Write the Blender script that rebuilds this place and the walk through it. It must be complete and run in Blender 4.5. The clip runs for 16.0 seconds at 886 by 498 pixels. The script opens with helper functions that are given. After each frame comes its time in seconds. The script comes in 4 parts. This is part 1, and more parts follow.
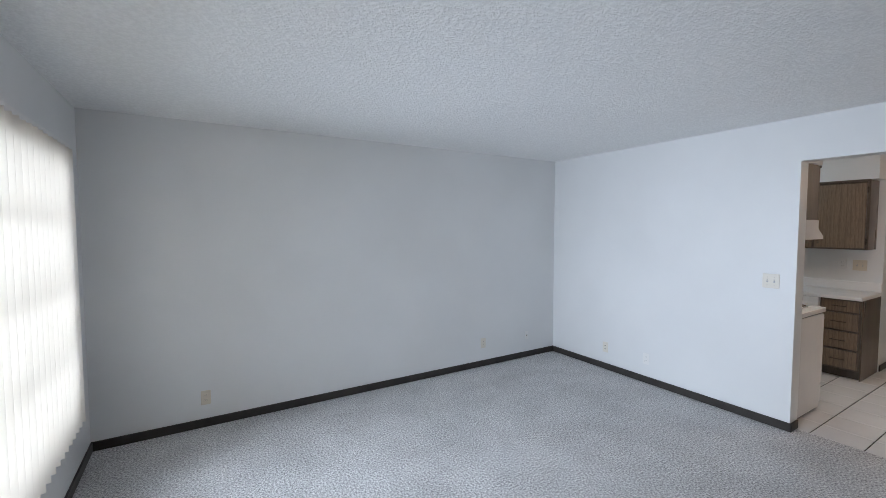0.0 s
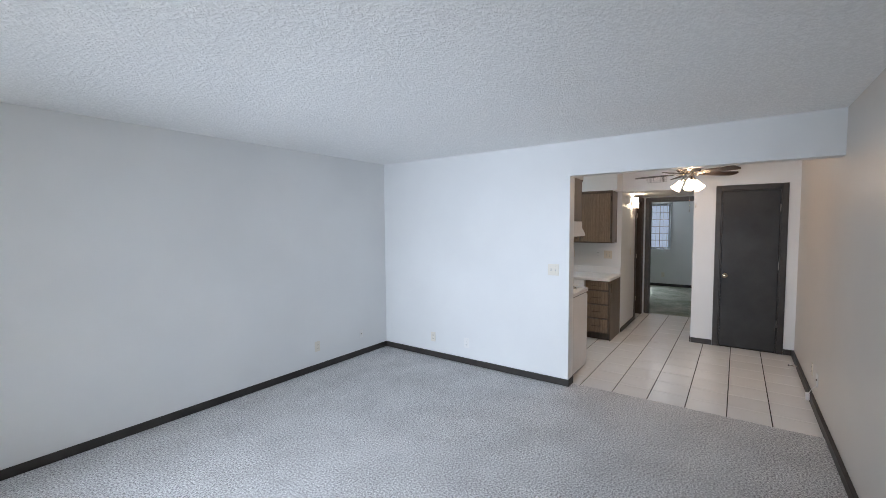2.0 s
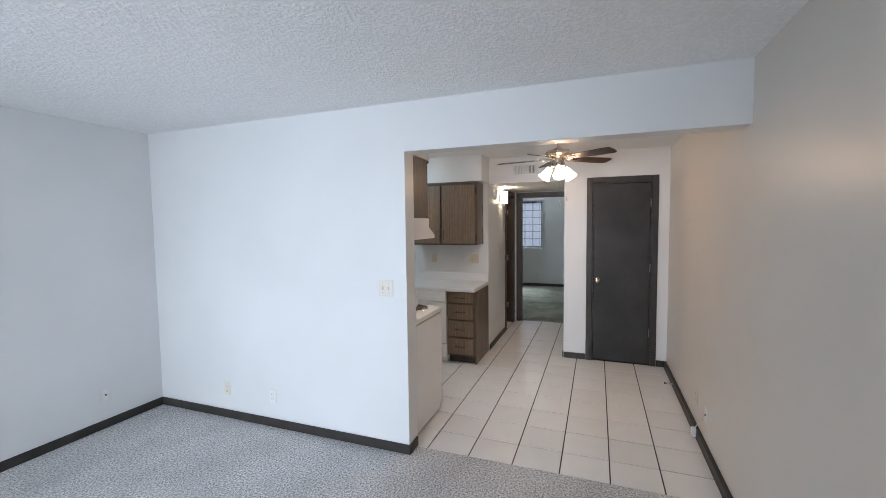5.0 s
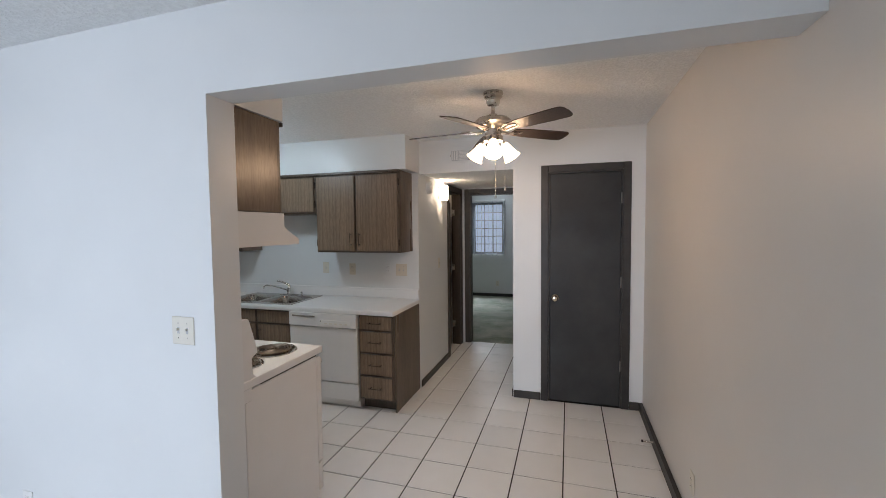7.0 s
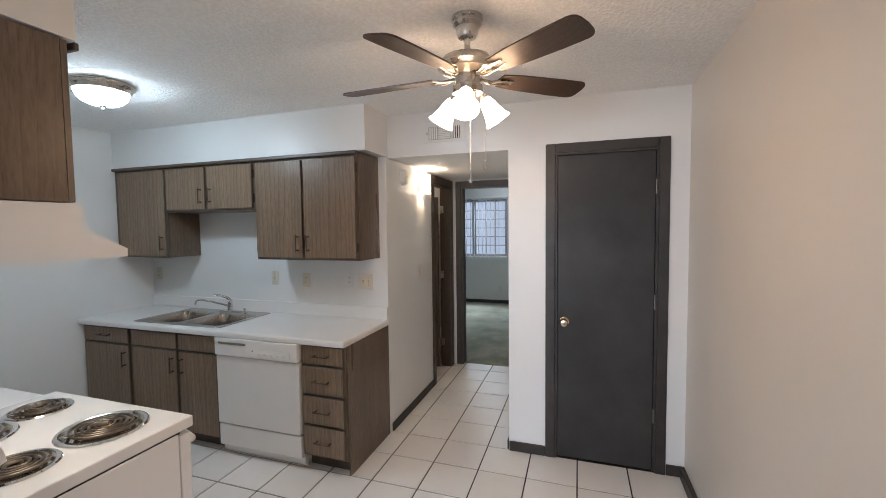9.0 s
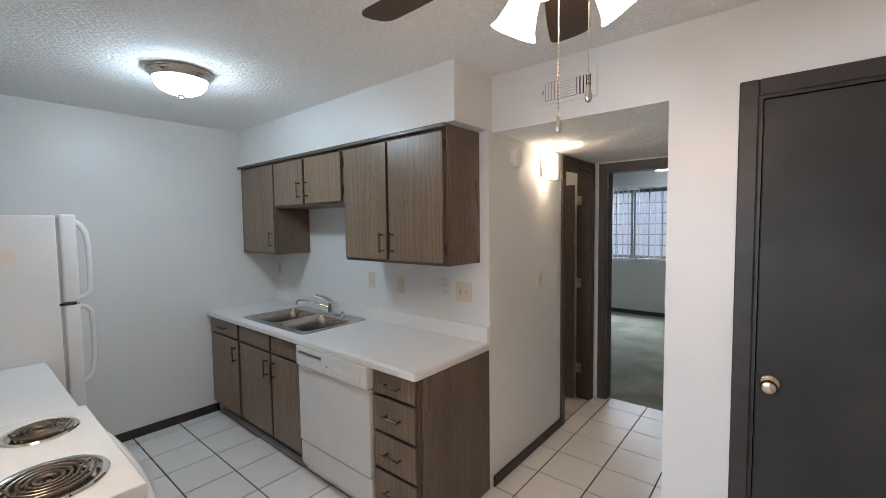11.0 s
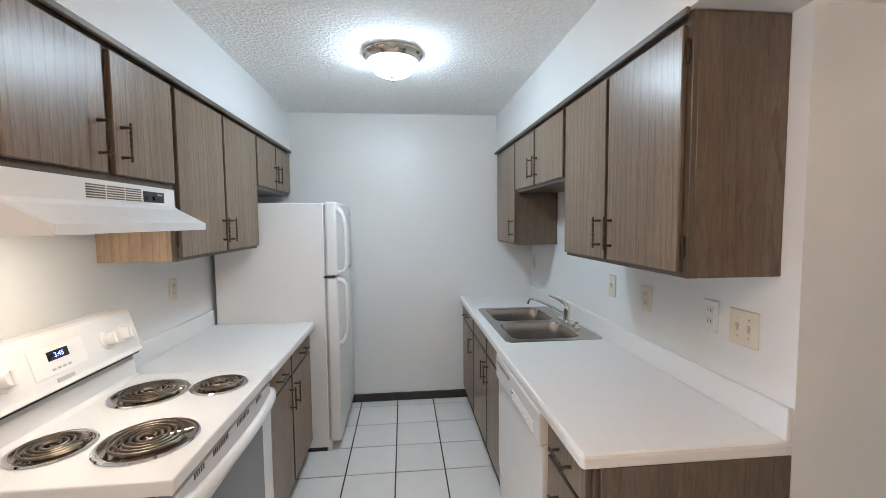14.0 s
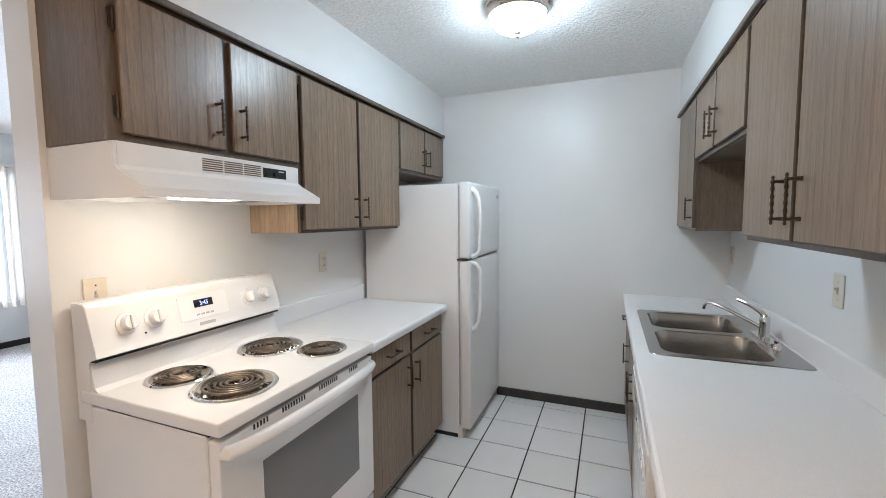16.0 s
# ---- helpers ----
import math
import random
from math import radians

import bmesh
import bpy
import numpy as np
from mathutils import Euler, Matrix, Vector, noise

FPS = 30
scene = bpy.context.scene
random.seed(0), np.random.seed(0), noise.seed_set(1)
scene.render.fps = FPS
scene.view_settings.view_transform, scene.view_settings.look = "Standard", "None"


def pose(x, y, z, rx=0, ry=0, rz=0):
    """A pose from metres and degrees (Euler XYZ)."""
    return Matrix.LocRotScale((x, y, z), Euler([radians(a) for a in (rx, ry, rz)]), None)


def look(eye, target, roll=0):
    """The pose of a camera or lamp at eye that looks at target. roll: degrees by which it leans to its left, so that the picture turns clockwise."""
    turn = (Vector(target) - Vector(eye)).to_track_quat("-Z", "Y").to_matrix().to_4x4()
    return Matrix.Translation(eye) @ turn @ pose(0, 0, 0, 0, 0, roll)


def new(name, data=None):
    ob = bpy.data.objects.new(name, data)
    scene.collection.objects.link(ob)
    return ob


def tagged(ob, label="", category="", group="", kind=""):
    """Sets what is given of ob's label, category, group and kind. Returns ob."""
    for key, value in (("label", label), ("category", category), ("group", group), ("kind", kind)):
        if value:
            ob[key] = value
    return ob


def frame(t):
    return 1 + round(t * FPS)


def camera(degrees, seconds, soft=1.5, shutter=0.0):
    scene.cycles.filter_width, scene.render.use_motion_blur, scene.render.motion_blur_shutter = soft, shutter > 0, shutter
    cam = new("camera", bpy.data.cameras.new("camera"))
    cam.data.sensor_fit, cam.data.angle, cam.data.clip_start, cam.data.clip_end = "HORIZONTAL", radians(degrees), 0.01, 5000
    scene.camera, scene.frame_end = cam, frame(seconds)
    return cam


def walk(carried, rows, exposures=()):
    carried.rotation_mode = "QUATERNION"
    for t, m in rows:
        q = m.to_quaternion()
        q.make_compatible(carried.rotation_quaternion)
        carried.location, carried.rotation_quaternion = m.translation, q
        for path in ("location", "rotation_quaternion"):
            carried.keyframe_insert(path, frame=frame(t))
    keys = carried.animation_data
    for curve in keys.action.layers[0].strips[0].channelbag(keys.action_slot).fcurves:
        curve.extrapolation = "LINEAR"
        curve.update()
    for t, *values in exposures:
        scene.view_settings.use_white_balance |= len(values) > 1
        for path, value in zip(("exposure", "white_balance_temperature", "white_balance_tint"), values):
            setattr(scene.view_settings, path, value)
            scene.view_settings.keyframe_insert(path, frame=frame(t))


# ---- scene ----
cam = camera(94.3, 16.0, soft=0.7)
PATH = [
    (0, (0.032, 0.009, 1.613), (1.066, 1.718, 1.506), -0.1),
    (0.5, (0.049, -0.005, 1.616), (1.297, 1.554, 1.506), -0.1),
    (1, (0.054, -0.042, 1.616), (1.48, 1.356, 1.504), -0.1),
    (1.5, (0.007, -0.063, 1.617), (1.55, 1.204, 1.505), -0.2),
    (2, (-0.039, -0.054, 1.637), (1.584, 1.109, 1.52), -0.4),
    (2.5, (0.001, -0.045, 1.632), (1.68, 1.036, 1.512), -0.5),
    (3, (0.165, -0.023, 1.63), (1.887, 0.987, 1.508), -0.5),
    (3.5, (0.427, 0.028, 1.624), (2.195, 0.955, 1.503), -0.5),
    (4, (0.724, 0.071, 1.628), (2.531, 0.92, 1.509), -0.5),
    (4.5, (1.075, 0.115, 1.623), (2.919, 0.878, 1.503), -0.5),
    (4.7, (1.231, 0.096, 1.63), (3.085, 0.834, 1.506), -0.6),
    (6.8, (2.589, 0.017, 1.581), (4.507, 0.575, 1.48), -0.4),
    (7, (2.711, -0.048, 1.584), (4.621, 0.536, 1.48), -0.6),
    (7.5, (2.955, -0.079, 1.583), (4.867, 0.5, 1.477), -0.5),
    (8, (3.232, -0.085, 1.597), (5.143, 0.494, 1.49), -0.4),
    (8.2, (3.318, -0.066, 1.595), (5.234, 0.499, 1.49), -0.5),
    (10.3, (4.219, 0.0, 1.581), (5.95, 0.994, 1.464), -0.7),
    (10.5, (4.301, 0.008, 1.586), (5.982, 1.085, 1.467), -0.6),
    (11, (4.471, 0.036, 1.581), (6.006, 1.313, 1.464), -0.7),
    (11.5, (4.643, 0.05, 1.573), (5.982, 1.53, 1.455), -0.7),
    (12, (4.796, 0.104, 1.566), (5.928, 1.748, 1.446), -0.8),
    (12.5, (4.944, 0.172, 1.566), (5.862, 1.945, 1.443), -0.86),
    (13, (5.087, 0.21, 1.564), (5.777, 2.084, 1.442), -0.82),
    (13.5, (5.231, 0.237, 1.55), (5.676, 2.183, 1.428), -0.78),
    (14, (5.352, 0.305, 1.529), (5.544, 2.292, 1.396), -0.54),
    (14.5, (5.472, 0.398, 1.516), (5.413, 2.392, 1.369), -0.5),
    (15, (5.564, 0.476, 1.49), (5.26, 2.447, 1.344), -0.47),
    (15.5, (5.65, 0.543, 1.462), (5.113, 2.464, 1.317), -0.33),
    (16, (5.724, 0.585, 1.441), (4.977, 2.434, 1.29), -0.5),
]
EXPOSURES = [(0, -0.43), (1, -0.42), (2, -0.2), (3, -0.08), (4, -0.05), (7, -0.24), (7.5, -0.26), (8.2, 0.06), (10.3, 0.16), (11, 0.14), (13, 0.55), (16, 0.6)]
walk(cam, [(t, look(eye, target, roll)) for t, eye, target, roll in PATH], EXPOSURES)

# strengths of the daylight and of the lamps
DAY_W, BED_W = 112.0, 235.0
FAN_E, DOME_E, SCONCE_E, HOOD_E = 23.3, 64.0, 10.0, 19.0

# world, sun and large lights
world = bpy.data.worlds.new("sky")
scene.world = world
world.use_nodes = True
wn = world.node_tree.nodes
sky = wn.new("ShaderNodeTexSky")
sky.sky_type, sky.sun_disc = "NISHITA", False
sky.sun_elevation, sky.sun_rotation = radians(40), radians(120)
world.node_tree.links.new(sky.outputs[0], wn["Background"].inputs[0])
wn["Background"].inputs[1].default_value = 0.08


def window_light(name, m, width, height, watts, colour, spread=180):
    lamp = bpy.data.lights.new(name, "AREA")
    lamp.shape, lamp.size, lamp.size_y, lamp.energy, lamp.color = "RECTANGLE", width, height, watts, colour
    lamp.spread = radians(spread)
    ob = new(name, lamp)
    ob.matrix_world = m
    return ob


# daylight: strips in the living room opening, added lamp unseen above the bedroom window
for n in range(4):
    z = 0.745 + 0.36 * n
    window_light("window_light_living", look((-0.69, 1.75, z), (3.31, 1.75, z - 1.0)), 2.70, 0.35, DAY_W / 4, (0.735, 0.838, 1.0), 118)
window_light("window_light_bedroom", look((12.75, 2.1, 2.75), (9.6, 2.1, 0.2)), 1.8, 0.8, BED_W, (0.74, 0.87, 1.0))


# ---- materials ----
class Mat:
    """A node material on one Principled shader, with short helpers."""

    def __init__(self, name, base=(0.8, 0.8, 0.8), rough=0.5, metal=0.0, spec=0.5):
        self.m = bpy.data.materials.new(name)
        self.m.use_nodes = True
        self.n, self.l = self.m.node_tree.nodes, self.m.node_tree.links
        self.p = self.n["Principled BSDF"]
        self.p.inputs["Base Color"].default_value = (*base, 1)
        self.p.inputs["Roughness"].default_value = rough
        self.p.inputs["Metallic"].default_value = metal
        self.p.inputs["Specular IOR Level"].default_value = spec
        self.tc = None

    def coords(self, scale=(1, 1, 1), shift=False):
        tc = self.n.new("ShaderNodeTexCoord")
        mp = self.n.new("ShaderNodeMapping")
        mp.inputs["Scale"].default_value = scale
        self.l.new(tc.outputs["Object"], mp.inputs["Vector"])
        if shift:
            info = self.n.new("ShaderNodeObjectInfo")
            mul = self.n.new("ShaderNodeMath")
            mul.operation = "MULTIPLY"
            mul.inputs[1].default_value = 37.0
            self.l.new(info.outputs["Random"], mul.inputs[0])
            self.l.new(mul.outputs[0], mp.inputs["Location"])
        return mp.outputs[0]

    def noise(self, scale, detail=3.0, rough=0.5, stretch=(1, 1, 1), shift=False):
        t = self.n.new("ShaderNodeTexNoise")
        t.inputs["Scale"].default_value, t.inputs["Detail"].default_value, t.inputs["Roughness"].default_value = scale, detail, rough
        self.l.new(self.coords(stretch, shift), t.inputs["Vector"])
        return t.outputs["Fac"]

    def voronoi(self, scale, stretch=(1, 1, 1)):
        t = self.n.new("ShaderNodeTexVoronoi")
        t.inputs["Scale"].default_value = scale
        self.l.new(self.coords(stretch), t.inputs["Vector"])
        return t.outputs["Distance"]

    def ramp(self, fac, stops):
        r = self.n.new("ShaderNodeValToRGB")
        e = r.color_ramp.elements
        while len(e) < len(stops):
            e.new(0.5)
        for el, (pos, col) in zip(e, stops):
            el.position = pos
            el.color = (*col, 1) if not isinstance(col, float) else (col, col, col, 1)
        self.l.new(fac, r.inputs[0])
        return r.outputs[0]

    def mix(self, a, b, fac, mode="MIX"):
        x = self.n.new("ShaderNodeMix")
        x.data_type, x.blend_type = "RGBA", mode
        for sock, v in ((x.inputs[0], fac), (x.inputs[6], a), (x.inputs[7], b)):
            if hasattr(v, "links"):
                self.l.new(v, sock)
            elif isinstance(v, tuple):
                sock.default_value = (*v, 1)
            else:
                sock.default_value = v
        return x.outputs[2]

    def colour(self, sock):
        self.l.new(sock, self.p.inputs["Base Color"])
        return self

    def rough(self, sock):
        self.l.new(sock, self.p.inputs["Roughness"])
        return self

    def bump(self, height, strength, distance, over=None):
        b = self.n.new("ShaderNodeBump")
        b.inputs["Strength"].default_value, b.inputs["Distance"].default_value = strength, distance
        self.l.new(height, b.inputs["Height"])
        if over is not None:
            self.l.new(over, b.inputs["Normal"])
        self.l.new(b.outputs[0], self.p.inputs["Normal"])
        return b.outputs[0]


def painted(name, base, rough=0.45, vary=0.03, peel=0.12):
    k = Mat(name, base, rough)
    lo = tuple(c * (1 - vary) for c in base)
    hi = tuple(min(1, c * (1 + vary)) for c in base)
    k.colour(k.ramp(k.noise(1.3, 4), [(0.3, lo), (0.7, hi)]))
    b = k.bump(k.noise(160, 2), peel, 0.002)
    k.bump(k.noise(3.0, 2), 0.12, 0.01, b)
    return k.m


WALL = painted("wall_paint", (0.76, 0.765, 0.76), 0.36)
# south wall: the fan's warm glow and weaker daylight mixed into the paint
WALL_WARM = painted("wall_paint_warm_lit", (0.69, 0.640, 0.582), 0.38)
k = Mat("popcorn_ceiling", (0.80, 0.80, 0.79), 0.9)
pop = k.ramp(k.noise(58, 3, 0.6), [(0.40, 0.0), (0.62, 1.0)])
# hollows between lumps a little darker, as painted-in shade
k.colour(k.mix((0.86, 0.86, 0.85), (0.93, 0.93, 0.92), pop))
b = k.bump(pop, 0.55, 0.006)
k.bump(k.noise(170, 2), 0.25, 0.0015, b)
POPCORN = k.m
k = Mat("carpet", (0.3, 0.29, 0.28), 0.95, spec=0.1)
tuft = k.noise(80, 3, 0.72)
speck = k.ramp(tuft, [(0.36, (0.27, 0.266, 0.268)), (0.49, (0.61, 0.60, 0.597)), (0.63, (0.93, 0.92, 0.91))])
patch = k.ramp(k.noise(2.6, 6, 0.62), [(0.36, (0.86, 0.86, 0.86)), (0.60, (1.0, 1.0, 1.0))])
k.colour(k.mix(speck, patch, 1.0, "MULTIPLY"))
b = k.bump(tuft, 1.0, 0.012)
k.bump(k.noise(4, 3), 0.12, 0.02, b)
CARPET = k.m
k = Mat("carpet_bedroom", (0.3, 0.3, 0.27), 0.95, spec=0.1)
speck = k.ramp(k.noise(85, 3, 0.7), [(0.34, (0.30, 0.305, 0.27)), (0.66, (0.70, 0.70, 0.63))])
patch = k.ramp(k.noise(2.2, 5, 0.62), [(0.38, (0.66, 0.70, 0.60)), (0.60, (1.08, 1.04, 0.98))])
k.colour(k.mix(speck, patch, 1.0, "MULTIPLY"))
k.bump(k.noise(85, 3), 1.0, 0.02)
CARPET_BED = k.m
k = Mat("ceramic_tile", (0.74, 0.71, 0.68), 0.22)
info = k.n.new("ShaderNodeObjectInfo")
tone = k.ramp(info.outputs["Random"], [(0.0, (0.79, 0.78, 0.765)), (1.0, (0.84, 0.83, 0.815))])
cloud = k.ramp(k.noise(7, 3, 0.5, shift=True), [(0.3, (0.965, 0.96, 0.955)), (0.7, (1.0, 1.0, 1.0))])
k.colour(k.mix(tone, cloud, 1.0, "MULTIPLY"))
k.bump(k.noise(260, 2), 0.03, 0.001)
TILE = k.m
k = Mat("grout", (0.10, 0.09, 0.085), 0.9)
k.colour(k.ramp(k.noise(12, 4), [(0.3, (0.02, 0.018, 0.017)), (0.7, (0.06, 0.053, 0.048))]))
GROUT = k.m


def wood(name, dark, light, rough=0.32, fine=1.0, lines=0.8):
    """Printed oak: fine upright pores and streaks, with faint long cathedral arches."""
    k = Mat(name, light, rough)
    warp = k.noise(1.1, 2, 0.5, (5, 5, 0.8), True)
    streak = k.noise(1.0, 4, 0.6, (26 * fine, 26 * fine, 1.4), True)
    grain = k.noise(1.0, 5, 0.7, (150 * fine, 150 * fine, 16.0), True)
    rings = k.n.new("ShaderNodeTexWave")
    rings.wave_type, rings.bands_direction, rings.wave_profile = "BANDS", "X", "SAW"
    rings.inputs["Scale"].default_value, rings.inputs["Distortion"].default_value = 2.6 * fine, 9.0
    rings.inputs["Detail"].default_value, rings.inputs["Detail Scale"].default_value = 1.5, 0.6
    rings.inputs["Detail Roughness"].default_value = 0.4
    vec = k.coords((5, 5, 0.42), True)
    vec.node.inputs["Rotation"].default_value = (0, 0, radians(45))
    k.l.new(vec, rings.inputs["Vector"])
    mid = tuple((p + q) / 2 for p, q in zip(dark, light))
    c1 = k.ramp(grain, [(0.30, dark), (0.47, mid), (0.70, light)])
    c2 = k.ramp(rings.outputs["Fac"], [(0.0, (0.60, 0.57, 0.54)), (0.26, (0.92, 0.91, 0.90)), (0.8, (1.0, 1.0, 1.0))])
    c3 = k.ramp(warp, [(0.3, (0.88, 0.87, 0.86)), (0.7, (1.07, 1.06, 1.05))])
    c4 = k.ramp(streak, [(0.33, (0.88, 0.87, 0.86)), (0.50, (0.98, 0.98, 0.98)), (0.66, (1.07, 1.07, 1.06))])
    k.colour(k.mix(k.mix(k.mix(c1, c2, lines, "MULTIPLY"), c3, 1.0, "MULTIPLY"), c4, 1.0, "MULTIPLY"))
    k.rough(k.ramp(warp, [(0.3, rough + 0.05), (0.7, rough)]))
    k.bump(grain, 0.04, 0.0006)
    return k.m


WOOD = wood("oak_laminate", (0.156, 0.107, 0.071), (0.282, 0.198, 0.132), 0.31, 1.0, 0.75)
# stained frame wood, with the shadow of the door gaps added to its tone
WOOD_FRAME = wood("stained_face_frame", (0.086, 0.062, 0.044), (0.134, 0.099, 0.072), 0.36, 1.0, 0.3)
# cabinet sides: the same oak, darkened in colour for their shaded faces
WOOD_SIDE_SHADED = wood("oak_side_shaded", (0.092, 0.065, 0.045), (0.180, 0.131, 0.094), 0.27, 0.9, 0.4)
WOOD_RAW = wood("pale_oak_panel", (0.40, 0.28, 0.19), (0.54, 0.40, 0.28), 0.45, 1.0, 0.5)
WOOD_DARK = wood("dark_stained_wood", (0.045, 0.033, 0.025), (0.088, 0.067, 0.051), 0.38, 1.0, 0.4)
BIRCH = wood("birch_door_veneer", (0.075, 0.055, 0.041), (0.135, 0.102, 0.077), 0.42, 0.6, 0.35)
BLADE = wood("walnut_blade", (0.028, 0.018, 0.013), (0.085, 0.054, 0.037), 0.35)
k = Mat("charcoal_door_paint", (0.034, 0.032, 0.030), 0.45, spec=0.3)
k.colour(k.ramp(k.noise(2.4, 5, 0.6), [(0.3, (0.026, 0.0250, 0.0242)), (0.7, (0.050, 0.0480, 0.0462))]))
k.rough(k.ramp(k.noise(5, 4), [(0.3, 0.36), (0.7, 0.52)]))
k.bump(k.noise(140, 2), 0.1, 0.001)
DOOR = k.m
k = Mat("charcoal_trim_paint", (0.03, 0.027, 0.024), 0.42, spec=0.35)
k.colour(k.ramp(k.noise(7, 5, 0.6), [(0.3, (0.031, 0.0265, 0.0235)), (0.7, (0.052, 0.0455, 0.0405))]))
k.bump(k.noise(60, 2), 0.12, 0.001)
TRIM = k.m


def simple(name, base, rough, metal=0.0, vary=0.04, scale=6.0, spec=0.5):
    k = Mat(name, base, rough, metal, spec)
    k.colour(k.ramp(k.noise(scale, 4), [(0.3, tuple(c * (1 - vary) for c in base)), (0.7, tuple(min(1, c * (1 + vary)) for c in base))]))
    k.rough(k.ramp(k.noise(scale * 3, 3), [(0.3, max(0.03, rough - 0.04)), (0.7, min(1.0, rough + 0.06))]))
    return k.m


ENAMEL = simple("white_enamel", (0.80, 0.79, 0.78), 0.17, vary=0.015)
FRIDGE_M = Mat("white_textured_steel", (0.80, 0.80, 0.79), 0.28)
FRIDGE_M.colour(FRIDGE_M.ramp(FRIDGE_M.noise(300, 2), [(0.3, (0.775, 0.77, 0.76)), (0.7, (0.81, 0.805, 0.80))]))
FRIDGE_M = FRIDGE_M.m
k = Mat("white_laminate", (0.78, 0.765, 0.755), 0.35)
k.colour(k.ramp(k.noise(260, 3, 0.7), [(0.32, (0.735, 0.72, 0.71)), (0.6, (0.79, 0.776, 0.768))]))
k.rough(k.ramp(k.noise(7, 4), [(0.3, 0.30), (0.7, 0.42)]))
LAMINATE = k.m
k = Mat("brushed_steel", (0.44, 0.42, 0.40), 0.29, 1.0)
k.rough(k.ramp(k.noise(5.0, 2), [(0.3, 0.20), (0.7, 0.25)]))
STEEL = k.m
CHROME = simple("chrome", (0.74, 0.73, 0.72), 0.07, 1.0, 0.02)
NICKEL = simple("brushed_nickel", (0.58, 0.54, 0.49), 0.27, 1.0, 0.06)
DRIP = simple("heat_tinted_chrome", (0.54, 0.465, 0.385), 0.14, 1.0, 0.12, 14)
HINGE = simple("dark_bronze", (0.05, 0.037, 0.028), 0.45, 0.5, 0.2, 40)
BRASS = simple("antique_brass", (0.115, 0.088, 0.066), 0.42, 1.0, 0.3, 40)
KNOB_BRASS = simple("polished_brass", (0.62, 0.50, 0.36), 0.18, 1.0, 0.08)
KNOB_DARK = simple("worn_steel", (0.34, 0.31, 0.28), 0.4, 1.0, 0.1)
ALMOND = simple("almond_plastic", (0.70, 0.635, 0.53), 0.35, vary=0.02)
IVORY = simple("ivory_plastic", (0.74, 0.70, 0.62), 0.35, vary=0.02)
WHITE_PL = simple("white_plastic", (0.80, 0.79, 0.77), 0.32, vary=0.015)
BLACK = simple("black_plastic", (0.012, 0.012, 0.013), 0.3, vary=0.1)
DARK = simple("dark_void", (0.015, 0.014, 0.013), 0.8, vary=0.1)
COIL = simple("burner_coil", (0.21, 0.17, 0.138), 0.34, 0.8, 0.2, 60)
GRILLE = simple("brown_grille", (0.16, 0.11, 0.06), 0.5)
GREY_BAR = simple("grey_print", (0.45, 0.45, 0.46), 0.5)
OVEN_GLASS = simple("grey_oven_glass", (0.20, 0.20, 0.205), 0.10, vary=0.03)
LABEL_BLUE = Mat("clock_glow")
LABEL_BLUE.p.inputs["Emission Color"].default_value = (0.13, 0.24, 1.0, 1)
LABEL_BLUE.p.inputs["Emission Strength"].default_value = 2.2
LABEL_BLUE = LABEL_BLUE.m


def glowing(name, colour, strength):
    k = Mat(name, (0.9, 0.9, 0.88), 0.3)
    k.p.inputs["Emission Color"].default_value = (*colour, 1)
    k.p.inputs["Emission Strength"].default_value = strength
    return k.m


FAN_GLOW = glowing("lit_fan_shade", (1.0, 0.665, 0.42), FAN_E)
FAN_BULB = glowing("lit_fan_bulb", (1.0, 0.665, 0.42), FAN_E * 4)
DOME_GLOW = glowing("lit_dome_glass", (0.67, 0.85, 1.0), DOME_E)
SCONCE_GLOW = glowing("lit_sconce_glass", (1.0, 0.80, 0.60), SCONCE_E)
SCONCE_BULB = glowing("lit_bulb", (1.0, 0.75, 0.52), 1000.0)
BATH_GLOW = glowing("lit_bathroom_glass", (1.0, 0.74, 0.50), 22.0)
BED_GLOW = glowing("lit_bedroom_glass", (0.80, 0.90, 1.0), 16.0)
HOOD_GLOW = glowing("lit_hood_lens", (1.0, 0.87, 0.72), HOOD_E)
k = Mat("vinyl_slat", (0.86, 0.83, 0.79), 0.5)
tr = k.n.new("ShaderNodeBsdfTranslucent")
tr.inputs[0].default_value = (0.84, 0.80, 0.735, 1)
mx = k.n.new("ShaderNodeMixShader")
mx.inputs[0].default_value = 0.58
k.l.new(k.p.outputs[0], mx.inputs[1])
k.l.new(tr.outputs[0], mx.inputs[2])
k.l.new(mx.outputs[0], k.n["Material Output"].inputs[0])
k.bump(k.noise(1.0, 2, 0.5, (300, 300, 4)), 0.1, 0.001)
SLAT = k.m
# white bedroom slats greyed to look shaded against the bright window
SLAT_SHADED = simple("shaded_vinyl_slat", (0.34, 0.35, 0.37), 0.5)
FRAME_GREY = simple("grey_window_frame", (0.20, 0.21, 0.23), 0.5)
k = Mat("window_glass", (1, 1, 1), 0.02)
k.p.inputs["Transmission Weight"].default_value = 1.0
GLASS = k.m
k = Mat("pale_sky_backdrop", (0.6, 0.65, 0.7), 0.9)
k.p.inputs["Emission Color"].default_value = (0.80, 0.90, 1.0, 1)
k.p.inputs["Emission Strength"].default_value = 0.36
BACKDROP = k.m
k = Mat("blue_shade_backdrop", (0.4, 0.45, 0.6), 0.9)
k.p.inputs["Emission Color"].default_value = (0.72, 0.81, 0.96, 1)
k.p.inputs["Emission Strength"].default_value = 0.48
BACKDROP_EAST = k.m


